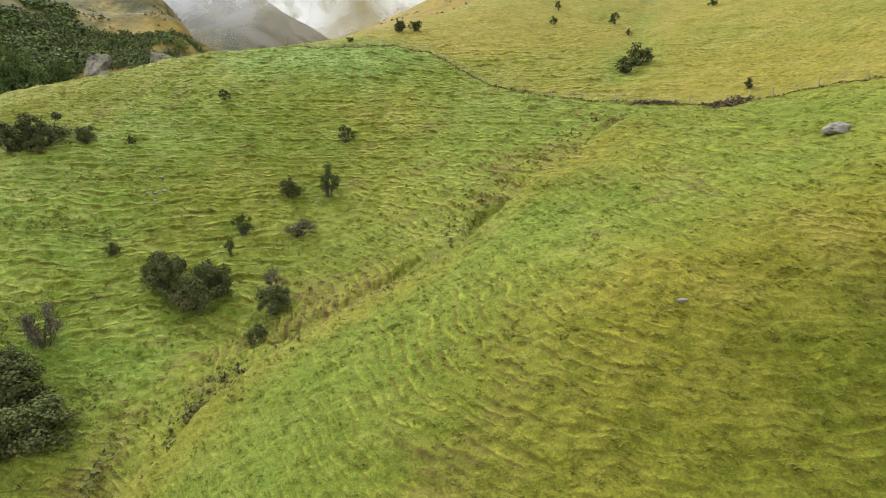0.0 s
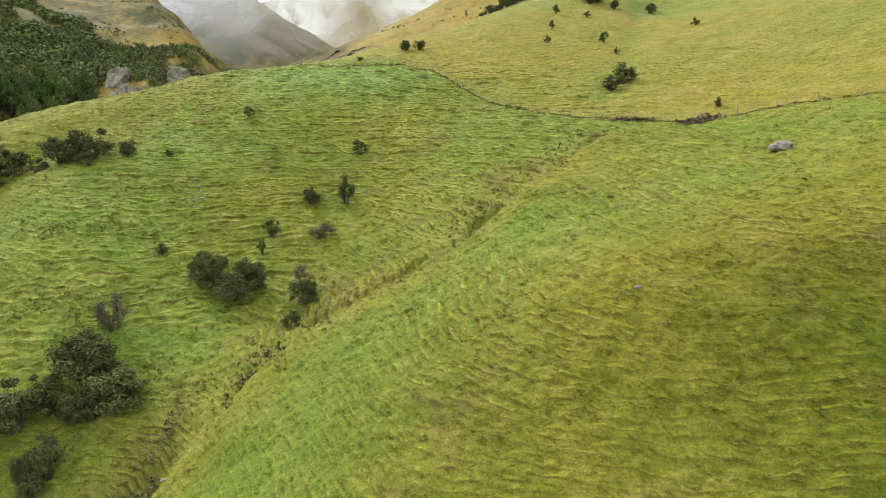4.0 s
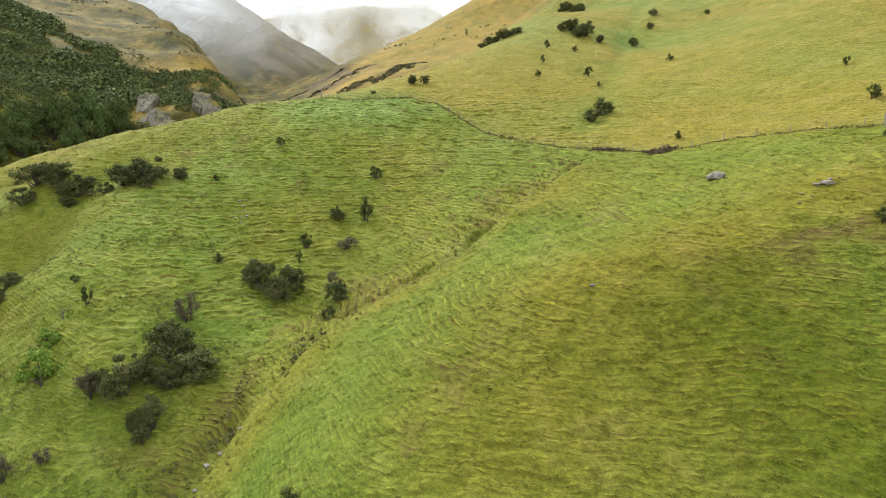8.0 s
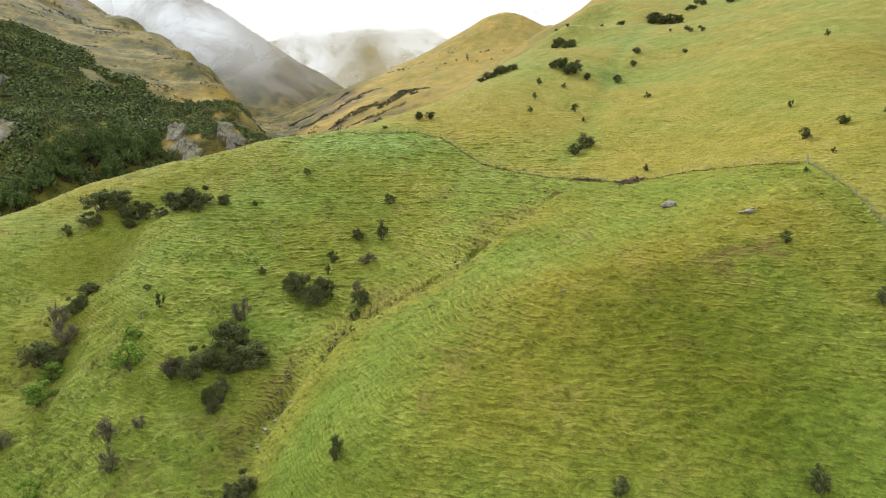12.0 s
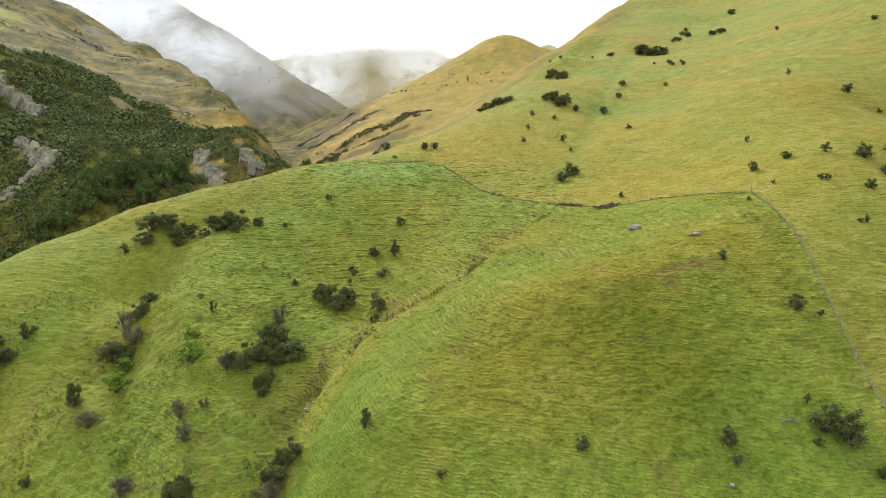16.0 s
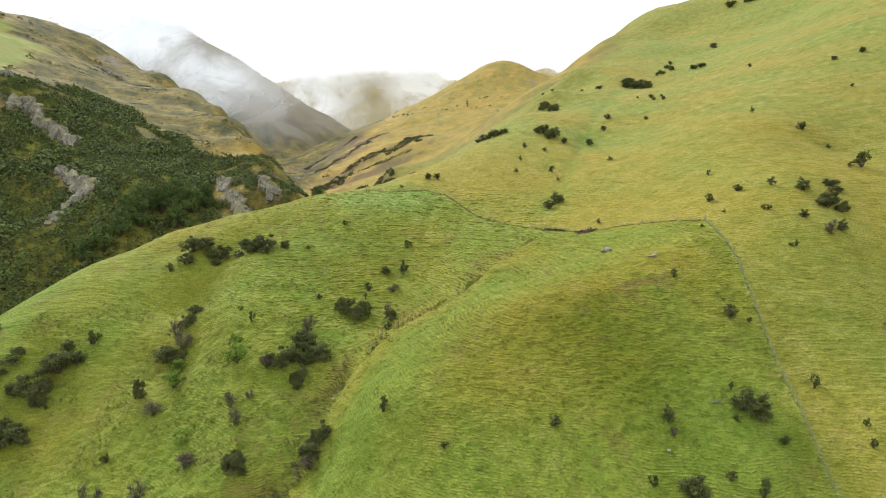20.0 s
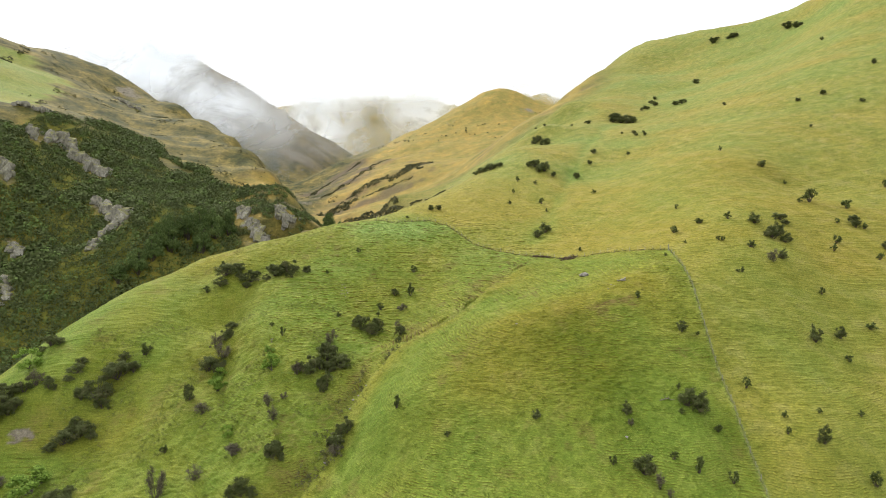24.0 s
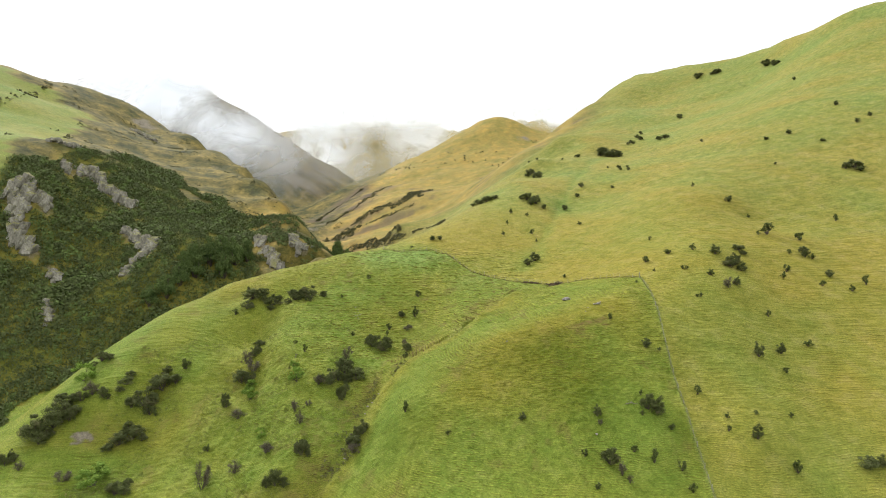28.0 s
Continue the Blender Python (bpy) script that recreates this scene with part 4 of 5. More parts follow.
# ---------------------------------------------------------------- bushes: east, north, width, height
BUSHES_SPUR_A = [
    (-71.3, 82, 8, 4.5), (-63.1, 80.5, 7, 4.4), (-55.9, 81.7, 6.8, 4.6), (-51.2, 81, 6.7, 5.2), (-45.6, 80.8, 3, 2.7), (-17.8, 71.4, 2.5, 2.7),
    (-25.6, 55.3, 4.2, 5), (-22.3, 53.5, 4.9, 5.7), (-14.7, 50.9, 3.1, 3.1), (-14.9, 46.6, 2, 2), (-32.2, 41.2, 6.4, 5.1), (-35.5, 36.2, 5.6, 4.9),
    (-28.9, 39.2, 5.6, 4.1), (-31.1, 33, 3.3, 4.6), (-62.7, 59.4, 3.9, 2.5), (-62.8, 55, 3.3, 3.3), (-64.6, 47.4, 6.1, 4.5), (-65.3, 36, 3, 5),
    (-39.2, 14.5, 4, 3.8), (-24.2, 20.2, 3.8, 4.2), (-26.1, 18, 3.9, 3), (-98.2, 45.8, 4.9, 2.8), (-87.8, 46, 8, 5.6), (-90.9, 41.1, 7.5, 6.3),
]
BUSHES_SPUR_B = [
    (-92.9, 29.8, 6.1, 3.8), (-89.9, 31.9, 6.5, 4.2), (-103.4, 42.1, 3.2, 3.6), (-118.2, 32.9, 9, 6.6), (-113.6, 34.5, 8.1, 6.5), (-113.6, 39.3, 9.9, 5.8),
    (-110.9, 56.1, 5.2, 3.5), (-120.5, 24.4, 4, 4.4), (-44.1, 8.1, 4.4, 4.4), (-39.1, 14.4, 3.5, 3.8), (-85.9, 14.3, 5.4, 3.9),
]
BUSHES_FRONT = [
    (15.5, 10.1, 2.4, 2.2), (33.1, 7.7, 2.3, 2.8), (45, 8, 4.1, 4.3), (47.2, 6.7, 4.1, 4.3), (50, 25.8, 3.4, 2.8), (87.1, 70.5, 4.1, 3.2),
    (89.5, 64.1, 5.6, 4), (79.8, 25, 3.2, 3.9), (87.4, 28.4, 2.9, 3.3), (67, -0.9, 2.5, 4), (89.1, -5.1, 4.9, 2.9), (92.5, -5, 3, 2.6),
    (33.6, -2.4, 4.9, 4.6), (92.4, 67, 4.7, 3.9), (92.6, 63.2, 3.4, 3.4), (86.1, 52.3, 2.8, 2.8), (121.4, 63.9, 3.2, 2.7),
]
BUSHES_HILLSIDE_A = [
    (97.7, 76.6, 5, 2.4), (120.9, 77.7, 4.7, 3.8), (114.7, 123, 3.3, 3.3), (176.1, 137.9, 6.9, 4.4), (173.1, 186.6, 3.5, 2.8), (162.5, 188, 2.8, 2.1),
    (179.7, 168.2, 2.7, 2), (207.2, 204, 3.1, 3.1), (201.6, 176.9, 2.9, 2.9), (210, 180.5, 2.2, 2.9), (150.5, 155.2, 1.6, 1.6), (56.2, 170.7, 3.6, 3.6),
    (69.5, 196.9, 3.2, 2.6), (64.8, 183.9, 2.5, 2.5), (101.8, 277.9, 9.8, 5.7), (105.7, 267.4, 9.6, 6), (139.3, 283.2, 5.1, 3), (142.5, 280.5, 5.1, 3.4),
    (131.3, 295.9, 4.3, 3.5), (124.6, 290.3, 3.4, 2.6), (177.6, 349.9, 5, 4), (247.2, 448.7, 8.6, 4.9), (273.6, 410.8, 9.5, 4.7), (273.8, 398, 8.2, 5.2),
]
BUSHES_HILLSIDE_B = [
    (234, 459.3, 7.4, 4.9), (145.2, 226.9, 2.3, 2.3), (235.2, 296.8, 2.9, 2.9), (94.4, 211.3, 2.1, 1.7), (82.9, 184.9, 1.9, 1.9), (97.9, 208.3, 2.1, 2.1),
    (49.1, 245.3, 5.9, 4.4), (52.7, 237.1, 5.8, 4), (38.1, 176.4, 6, 4.2), (42, 172.3, 5.9, 4.8), (45.2, 167.5, 3.5, 2.9), (14.7, 193.1, 5.7, 2.8),
    (19.1, 188.5, 6.2, 2.8), (23.2, 188, 4.3, 2.5), (29.1, 103.2, 4.2, 3.2), (32.4, 107, 4.2, 4.2), (-8.1, 126.4, 3, 2.8), (-5.4, 126.4, 3, 2.5),
]
BUSHES_HILLSIDE_C = [
    (121.2, 289.2, 3.2, 2.6), (124.2, 293.5, 3, 2.6), (131.7, 305.5, 3.4, 3), (138.5, 318.4, 3.6, 3), (82.8, 269.9, 4.6, 2.4), (71, 258.2, 1.8, 1.5), (55, 256.8, 2, 1.6), (50.4, 259.8, 1.6, 1.4),
    (94.8, 216.3, 2.6, 2.2), (90.2, 222.4, 1.7, 1.5), (98.9, 214.4, 1.7, 1.5),
]
SAPLINGS_PADDOCK_A = [
    (-39.1, 79.1, 1.2, 1.5), (-75.5, 76.6, 2.5, 2.5), (-75.4, 91.7, 1.7, 1.7), (-12.5, 82.2, 2.3, 2.6), (-13.1, 71, 2.7, 4.1), (-21.4, 65, 2.4, 2.9),
    (-21.7, 61.5, 1.3, 1.8), (-32.4, 59.2, 1.3, 1.5), (-45.4, 48.6, 1.7, 3.2), (-49.4, 53.3, 1.5, 1.3), (-83.2, 51.2, 2.6, 3.4), (-82.3, 53.1, 1.4, 1.4),
    (-66.6, 23.4, 1.7, 1.7), (-13.2, 17.5, 2.4, 3.1), (-2.4, 8.9, 1.4, 1.7), (44.5, 11.4, 1.1, 1.5), (43.4, 6.5, 1.3, 1.3), (49.1, 3, 1.9, 1.7),
    (53.3, 24.8, 1.3, 1.1), (43.1, 35.8, 2.2, 1.8), (28.4, -0.4, 1.7, 2.3), (39.3, -1.6, 1.7, 1.7), (42.8, -4.3, 2.6, 3.5), (48.6, -5.3, 2.3, 2.9),
]
SAPLINGS_PADDOCK_B = [
    (49, 2.9, 1.2, 1.2), (49.1, -10.1, 2, 2.3), (29.5, -8, 1.7, 2), (-31.2, 91.6, 1.8, 1.8), (39.4, 83.1, 1.7, 1.5), (-82.6, 51.2, 2.4, 3.2),
    (-66, 23.3, 1.4, 2.1), (-86.4, 38, 1.9, 1.9),
]
SAPLINGS_HILLSIDE_A = [
    (64.3, 72, 2.7, 2.7), (64.2, 62.5, 1.1, 1.1), (72.3, 74.3, 2.2, 1.8), (80.7, 73.6, 2.5, 2.2), (72.7, 60.7, 1.4, 1.4), (79.4, 56.6, 2, 2),
    (71.5, 45.7, 1.3, 1), (57, 57.1, 1.3, 1.1), (85.1, 21, 2.1, 1.8), (96.9, 32.3, 3.1, 1.9), (58.7, 12.5, 2.2, 2.6), (62.7, 5, 1.3, 1.6),
    (69.9, 5.9, 1.3, 1.3), (78.5, 6.5, 1.3, 1.3), (61.6, 1.6, 1.2, 1.9), (72.8, -7.1, 2.5, 3.1), (115.2, 91.9, 4.9, 4.9), (111.8, 91.5, 1.9, 1.9),
    (125.5, 88.7, 4, 3.5), (122.2, 75.1, 2.4, 1.9), (115.7, 77.7, 1.9, 1.9), (72.7, 73.8, 2.1, 1.7), (73.5, 60.3, 1.6, 1.6), (80.2, 56.4, 2, 2),
]
SAPLINGS_HILLSIDE_B = [
    (108.5, 65.9, 3.1, 2.7), (105.4, 61.8, 2.2, 2.2), (116.3, 58.7, 2.2, 2.2), (124.1, 56.3, 2.2, 2.2), (130.5, 59.4, 2.3, 3.6), (72.5, 45.8, 1.5, 1.5),
    (90.3, 41.3, 1.6, 2.3), (119.3, 115, 2.1, 1.6), (148.1, 104.7, 2.2, 3.3), (107.1, 141.5, 1.7, 2.3), (72.6, 92.9, 1.8, 1.8), (56.6, 139.7, 2.2, 1.9),
    (28.3, 159.1, 2, 2.5), (35.7, 156.3, 2, 1.7), (25.4, 146.1, 1.4, 2.2), (22.3, 134.1, 2.1, 1.8), (35.2, 135.3, 2.4, 2.6), (36.1, 127.9, 1.5, 1.5),
    (-16.7, 117.2, 1.9, 1.2),
]
BARE_BUSHES = [
    (-15.2, 64.3, 3.9, 1), (-15.6, 55.3, 2, 2.5), (-32.4, 47.2, 3.8, 4.3), (-38.8, 35.9, 3.4, 3.8), (-64.6, 53, 4.1, 4.6), (-61.6, 49.8, 5.3, 4.5),
    (-43.8, 28.1, 3.3, 3.9), (-41.6, 24, 2.8, 4), (-40.4, 29.4, 2.2, 2), (-49.1, 19.4, 4.3, 1.9), (-25.9, 15.9, 3.9, 2.7), (33.3, 5.5, 1.6, 1.9),
    (35.4, -5.8, 2.6, 3.7), (36.6, -7.8, 1.7, 2), (82.7, 50.1, 4.3, 3.6), (-107.2, 43, 4.9, 4.5), (-115.6, 22.2, 3.2, 2.8), (-63.3, 12, 5.4, 7.7),
    (-49.2, 18.5, 4.3, 3), (-56.1, 14.9, 4, 3.7), (-101.9, 18.5, 5.6, 3.4), (-60.3, 31.2, 4.8, 3.3),
]
DEAD_TREES = [
    (-48, 47.4, 1.5, 1.7), (39.1, 9.6, 3.3, 1.5),
]
GREEN_SHRUBS = [
    (-45.4, 38.5, 5.4, 4.4), (-47.8, 43.6, 3.2, 2.4), (-60.5, 44.5, 4.1, 3.6), (-59.1, 38.2, 5.9, 4.2), (-52.2, 24.2, 3.4, 3.1), (-93.4, 17.6, 9.6, 6.3),
    (-113, 49.5, 8.1, 5.9),
]
def clustered(rows, seed, large=3.2, middling=2.2):
    """Smaller bushes crowding round the large ones."""
    rng = np.random.default_rng(seed)
    more = []
    for x, y, w, h in rows:
        for _ in range(2 if w > large else 1 if w > middling else 0):
            a = rng.uniform(0, 6.28)
            more.append((x + 0.48 * w * math.cos(a), y + 0.48 * w * math.sin(a), w * rng.uniform(0.45, 0.7), h * rng.uniform(0.5, 0.8)))
    return rows + more


SPUR_ALL = clustered(BUSHES_SPUR_A + BUSHES_SPUR_B, 40)
sow(SPUR_ALL, [plant("bush", s, "dense", 3.0) for s in (1, 2, 3, 4)], "dark green dense thorny bush standing on the grass", "bush", "bushes on the hill", 11)
sow(BUSHES_FRONT, [plant("bush", s, "dense", 2.0) for s in (5, 6)], "dark green dense bush on the front slope", "bush", "bushes on the hill", 12)
sow(clustered(BUSHES_HILLSIDE_A + BUSHES_HILLSIDE_B, 42, 5.4, 4.4) + BUSHES_HILLSIDE_C, [plant("bush", s, "dense", 0.8) for s in (7, 8, 9)], "small dark bush dotting the far hillside", "bush", "bushes on the hill", 13)
sow(SAPLINGS_PADDOCK_A + SAPLINGS_PADDOCK_B, [plant("thorn_bush", s, "sapling", 2.5) for s in (21, 22, 23)], "small open thorn bush on grazed grass", "bush", "thorn bushes", 14)
sow(SAPLINGS_HILLSIDE_A + SAPLINGS_HILLSIDE_B, [plant("thorn_bush", s, "sapling", 0.8) for s in (24, 25)], "small open thorn bush on the pale hillside", "bush", "thorn bushes", 15)
sow(BARE_BUSHES, [plant("bare_bush", s, "bare", 2.0) for s in (31, 32, 33)], "leafless purple-brown twiggy bush", "bush", "bare bushes", 16)
sow(GREEN_SHRUBS, [plant("green_shrub", s, "green", 4.0) for s in (41, 42)], "bright fresh-green leafy shrub", "shrub", "green shrubs", 17)

# ---------------------------------------------------------------- dead wood
def dead_tree(x, y, w, h, fallen):
    rng = np.random.default_rng(int(abs(x * 7 + y)))
    ob = tagged(new("dead_tree"), "bleached leafless dead thorn tree, half fallen on grass" if fallen else "grey leafless dead tree standing on grass", "dead tree")
    lean = 0.9 if fallen else 0.15
    top = np.array([w * lean, 0, h * (0.45 if fallen else 0.6)])
    v, f = tube([(0, 0, -0.2), top * 0.5, top], [0.11, 0.08, 0.05], 6)
    child("trunk", mesh_from("trunk", v, f, DEADWOOD), ob)
    for k in range(7):
        a = top * rng.uniform(0.3, 1.0)
        b = a + rng.normal(size=3) * [w * 0.3, w * 0.3, h * 0.2] + [0, 0, h * 0.28]
        v, f = tube([a, (a + b) / 2 + rng.normal(scale=0.08, size=3), b], [0.045, 0.03, 0.012], 4)
        child("branch", mesh_from("branch", v, f, DEADWOOD), ob)
    ob.location = (x, y, float(surface(x, y)))
    return ob


for k, (x, y, w, h) in enumerate(DEAD_TREES):
    dead_tree(x, y, w, max(h, 1.2), k == 1)


# ---------------------------------------------------------------- stones
def stone(name, seed, rough, cuts=3):
    """A weathered stone of unit radius."""
    bm = bmesh.new()
    bmesh.ops.create_icosphere(bm, subdivisions=cuts, radius=1)
    o = Vector((seed * 7.1, seed * 3.3, seed * 1.7))
    for v in bm.verts:
        d = v.co.normalized()
        r = 1 + rough * noise.noise(d * 1.3 + o) + 0.5 * rough * noise.noise(d * 3.1 + o) + 0.25 * rough * abs(noise.noise(d * 7 + o))
        v.co = d * r
        v.co.z = max(v.co.z, -0.55)
    me = bpy.data.meshes.new(name)
    bm.to_mesh(me)
    bm.free()
    me.materials.append(BOULDER)
    me.polygons.foreach_set("use_smooth", np.ones(len(me.polygons), bool))
    return me


def set_stone(name, me, x, y, size, turn, label, category, group="", sink=0.25):
    ob = tagged(new(name, me), label, category, group)
    z = float(surface(x, y))
    ob.matrix_basis = Matrix.LocRotScale((x, y, z + size[2] * (0.55 - sink)), Euler((0.05, 0.06, turn)), size)
    return ob


set_stone("boulder", stone("boulder", 3, 0.35, 4), 34.9, 56.1, (1.35, 0.85, 0.72), 0.35, "large pale grey lichened boulder lying on the grass", "boulder")
def slab(seed, material):
    """One angular, upright block of jointed rock."""
    rng = np.random.default_rng(seed)
    bm = bmesh.new()
    for _ in range(22):
        d = rng.uniform(-1, 1, 3)
        bm.verts.new(Vector(d / max(abs(d)) * rng.uniform(0.78, 1.0)))
    hull = bmesh.ops.convex_hull(bm, input=bm.verts[:])
    spare = [g for g in hull["geom_interior"] + hull["geom_unused"] if isinstance(g, bmesh.types.BMVert)]
    bmesh.ops.delete(bm, geom=list(set(spare)), context="VERTS")
    bmesh.ops.subdivide_edges(bm, edges=bm.edges[:], cuts=2, use_grid_fill=True)
    o = Vector((seed * 5.7, seed * 2.9, seed * 4.1))
    for v in bm.verts:
        v.co += 0.10 * noise.noise_vector(v.co * 2.2 + o) + 0.03 * noise.noise_vector(v.co * 6 + o)
    me = bpy.data.meshes.new("slab")
    bm.to_mesh(me)
    bm.free()
    me.materials.append(material)
    return me


SLABS = [slab(s, STONE) for s in range(60, 70)]
pebbles = [slab(s, BOULDER) for s in (5, 6, 7, 8)]
for me in pebbles:
    me.name = "rock"
ROCKS = [(-32.7, 72.1, 0.34), (-32.3, 69.4, 0.28), (-31.5, 70.0, 0.36), (-33.3, 70.8, 0.2), (-32.1, 71.2, 0.2), (-33.0, 69.0, 0.22), (-31.2, 71.0, 0.18), (-33.6, 73.2, 0.3), (-33.9, 72.4, 0.16), (-32.0, 68.4, 0.3), (-32.6, 70.3, 0.16), (40.5, 43.6, 0.55), (41.5, 43.1, 0.8), (42.3, 44, 0.35), (38.4, 42.4, 0.3), (37.5, 41.0, 0.3), (39, 41.4, 0.2),
         (14.2, 35.1, 0.32), (32.0, 3.9, 0.5), 
         (-23.0, 30.1, 0.4), (-21.4, 31.5, 0.3), (-24.2, 29.2, 0.45), (-24.6, 27, 0.35), (-26.3, 20.5, 0.5), (-28.4, 15.2, 0.45)]
for k, (x, y, r) in enumerate(ROCKS):
    set_stone("rock", pebbles[k % 4], x, y, (r * 0.95, r * 0.7, r * 0.36), k * 1.3, "flat grey-brown rock half sunk in the grass", "rock", "loose rocks")


# ---------------------------------------------------------------- crags on the gorge wall
def crag(wide, tall, line, seed):
    """A rib of jointed blocks that climbs the slope, ragged at its edges."""
    rng = np.random.default_rng(seed)
    pts = along(line, 0.4)
    x, y = pts[len(pts) // 2]
    ob = tagged(new("crag"), "weathered grey-brown rock rib with grassy ledges on the gorge wall", "crag", "crags on the gorge wall")
    ob.location = (x, y, float(surface(x, y)))
    count = int(8 + len(pts) * 0.4 * wide * 0.62)
    pick = pts[rng.integers(0, len(pts), count)] + rng.normal(size=(count, 2)) * wide * 0.42
    z = surface(pick[:, 0], pick[:, 1])
    for (px, py), pz in zip(pick, z):
        k = rng.uniform(1.2, 2.9) * (0.6 + 0.1 * wide)
        size = (k * rng.uniform(0.5, 1.0), k * rng.uniform(0.5, 0.9), k * tall * rng.uniform(0.20, 0.40))
        p = child("slab", SLABS[int(rng.integers(0, 10))], ob)
        p.matrix_basis = Matrix.LocRotScale((px - x, py - y, pz - ob.location.z + size[2] * 0.1), Euler((-0.45 + rng.normal() * 0.16, 0.22 + rng.normal() * 0.14, rng.uniform(-0.6, 0.6))), size)
    return ob


for k, (wide, tall, line) in enumerate(RIBS):
    crag(wide, tall, line, 200 + k)

# trees standing in the gorge behind the spur
TREES = [(-115, 160, 11, 12), (-118, 149, 10, 10), (-122, 141, 9, 9), (-105, 166, 10, 12), (-100, 169, 8, 9), (-125, 135, 10, 9), (-108, 157, 9, 10), (-120, 153, 9, 10), (-111, 166, 9, 11), (-131, 131, 9, 8), (-122, 147, 8, 9),
         (-62, 205, 8, 9), (-57, 212, 8, 8), (-64, 214, 8, 9), (-53, 220, 8, 8), (-60, 224, 8, 8)]
# ---------------------------------------------------------------- scrub: dense low forest on the gorge wall
def thicket(name, pts, sizes, material, label, cards, card, seed):
    """Many shrubs in one mass, each a dome of leaf sprays."""
    rng = np.random.default_rng(seed)
    pts, sizes = np.array(pts), np.array(sizes)
    z = surface(pts[:, 0], pts[:, 1])
    n = len(pts)
    way = rng.normal(size=(n, cards, 3))
    way[:, :, 2] = np.abs(way[:, :, 2]) * 0.9
    way /= np.linalg.norm(way, axis=2)[:, :, None]
    s = sizes[:, None, None]
    p = np.stack([pts[:, 0], pts[:, 1], z], -1)[:, None] + way * s * np.array([0.55, 0.55, 0.8]) * rng.uniform(0.7, 1.08, (n, cards, 1))
    nor = way + rng.normal(scale=0.4, size=way.shape)
    nor /= np.linalg.norm(nor, axis=2)[:, :, None]
    a = np.cross(nor, rng.normal(size=way.shape))
    a /= np.linalg.norm(a, axis=2)[:, :, None]
    b = np.cross(nor, a)
    c = s * card * rng.uniform(0.6, 1.4, (n, cards, 1))
    q = np.stack([p - a * c, p - b * c * 0.7, p + a * c, p + b * c * 0.7], 2).reshape(-1, 3)
    me = mesh_from(name, q, np.arange(len(q)).reshape(-1, 4), material)
    return tagged(new(name, me), label, "scrub", kind="stuff")


def scatter(count, box, keep, seed):
    rng = np.random.default_rng(seed)
    x, y = rng.uniform(box[0], box[1], count), rng.uniform(box[2], box[3], count)
    ok = keep(x, y)
    return np.stack([x[ok], y[ok]], -1), rng


def on_wall(x, y):
    ok = inside(x + 7 * grain(x, y, 14, 91), y + 7 * grain(x, y, 14, 92), SCRUB_WALL)
    for wide, _, rib in RIBS:
        ok &= near_line(x - 0.6, y + 0.8, rib) > wide * (1.05 + 0.45 * grain(x, y, 4, 87))
    ok &= near_line(x, y, CLEARING) > 4.5 + 1.5 * grain(x, y, 5, 84)
    for cx, cy, w, _ in TREES:
        ok &= np.hypot(x - cx, y - cy) > w * 0.28
    return ok & (layered(x, y, 30, 93, 3) > -0.62)


pts, rng = scatter(54000, (-250, -50, 50, 285), on_wall, 5)
thicket("gorge_scrub", pts, rng.uniform(0.9, 3.7, len(pts)) * (1 + 0.5 * grain(pts[:, 0], pts[:, 1], 9, 90)), LEAF_SCRUB, "dense dark green native scrub covering the gorge wall", 20, 0.13, 6)

pts, rng = scatter(5200, (-113, -68, 170, 234), lambda x, y: (layered(x, y, 9, 95, 3) > -0.08) & (rib_rock(x, y) < 0.35) & ~inside(x, y, SCRUB_WALL), 16)
thicket("ledge_scrub", pts, rng.uniform(0.5, 2.4, len(pts)), LEAF_SCRUB, "dark scrub among the crags and grassy ledges", 16, 0.14, 17)


# dark scrub patches climbing the tan slope above the gorge: east, north, radius
PATCHES = [(-232, 391, 5), (-216, 365, 4), (-131, 248, 4), (-121, 237, 5), (-105, 225, 4), (-287, 348, 6), (-274, 354, 5), (-135, 294, 2.5), (-153, 303, 2.5), (-112, 262, 2.5), (-100, 206, 6), (-91, 203, 5), (-107, 222, 5), (-88, 214, 4), (-92, 192, 4), (-78, 200, 4), (-84, 178, 4), (-104, 190, 4), (-72, 192, 3)]


def on_upper(x, y):
    near = np.full(len(x), -1.0)
    for cx, cy, r in PATCHES:
        near = np.maximum(near, 1 - np.hypot((x - cx) / 1.3, (y - cy)) / (r * 1.25))
    ok = (x < -70) & (y > 150) & ~inside(x, y, SCRUB_WALL) & ~inside(x, y, GREEN_SHELF)
    return ok & ((near + 0.8 * layered(x, y, 9, 95, 3) > 0.1) | (layered(x, y, 11, 94, 5, 0.75) > 0.30))


pts, rng = scatter(60000, (-380, -70, 160, 600), on_upper, 7)
thicket("hill_scrub", pts, rng.uniform(0.25, 1.3, len(pts)), LEAF_HEATH, "dark low scrub patches on tan tussock slope", 12, 0.22, 8)

SHELF_SCRUB = [(-322, 300), (-320, 327), (-334, 364), (-349, 406), (-357, 431)]
pts, rng = scatter(5000, (-370, -240, 200, 440), lambda x, y: (near_line(x, y, SHELF_SCRUB) + 4 * grain(x, y, 9, 100) < 2.5) | ((np.hypot(x + 252, y - 224) < 2.5) | (np.hypot(x + 291, y - 317) < 2.5) | (np.hypot(x + 273, y - 300) < 2.5)), 14)
thicket("shelf_scrub", pts, rng.uniform(0.9, 2.0, len(pts)), LEAF_HEATH, "line of dark shrubs crossing the bright green shelf", 12, 0.25, 15)


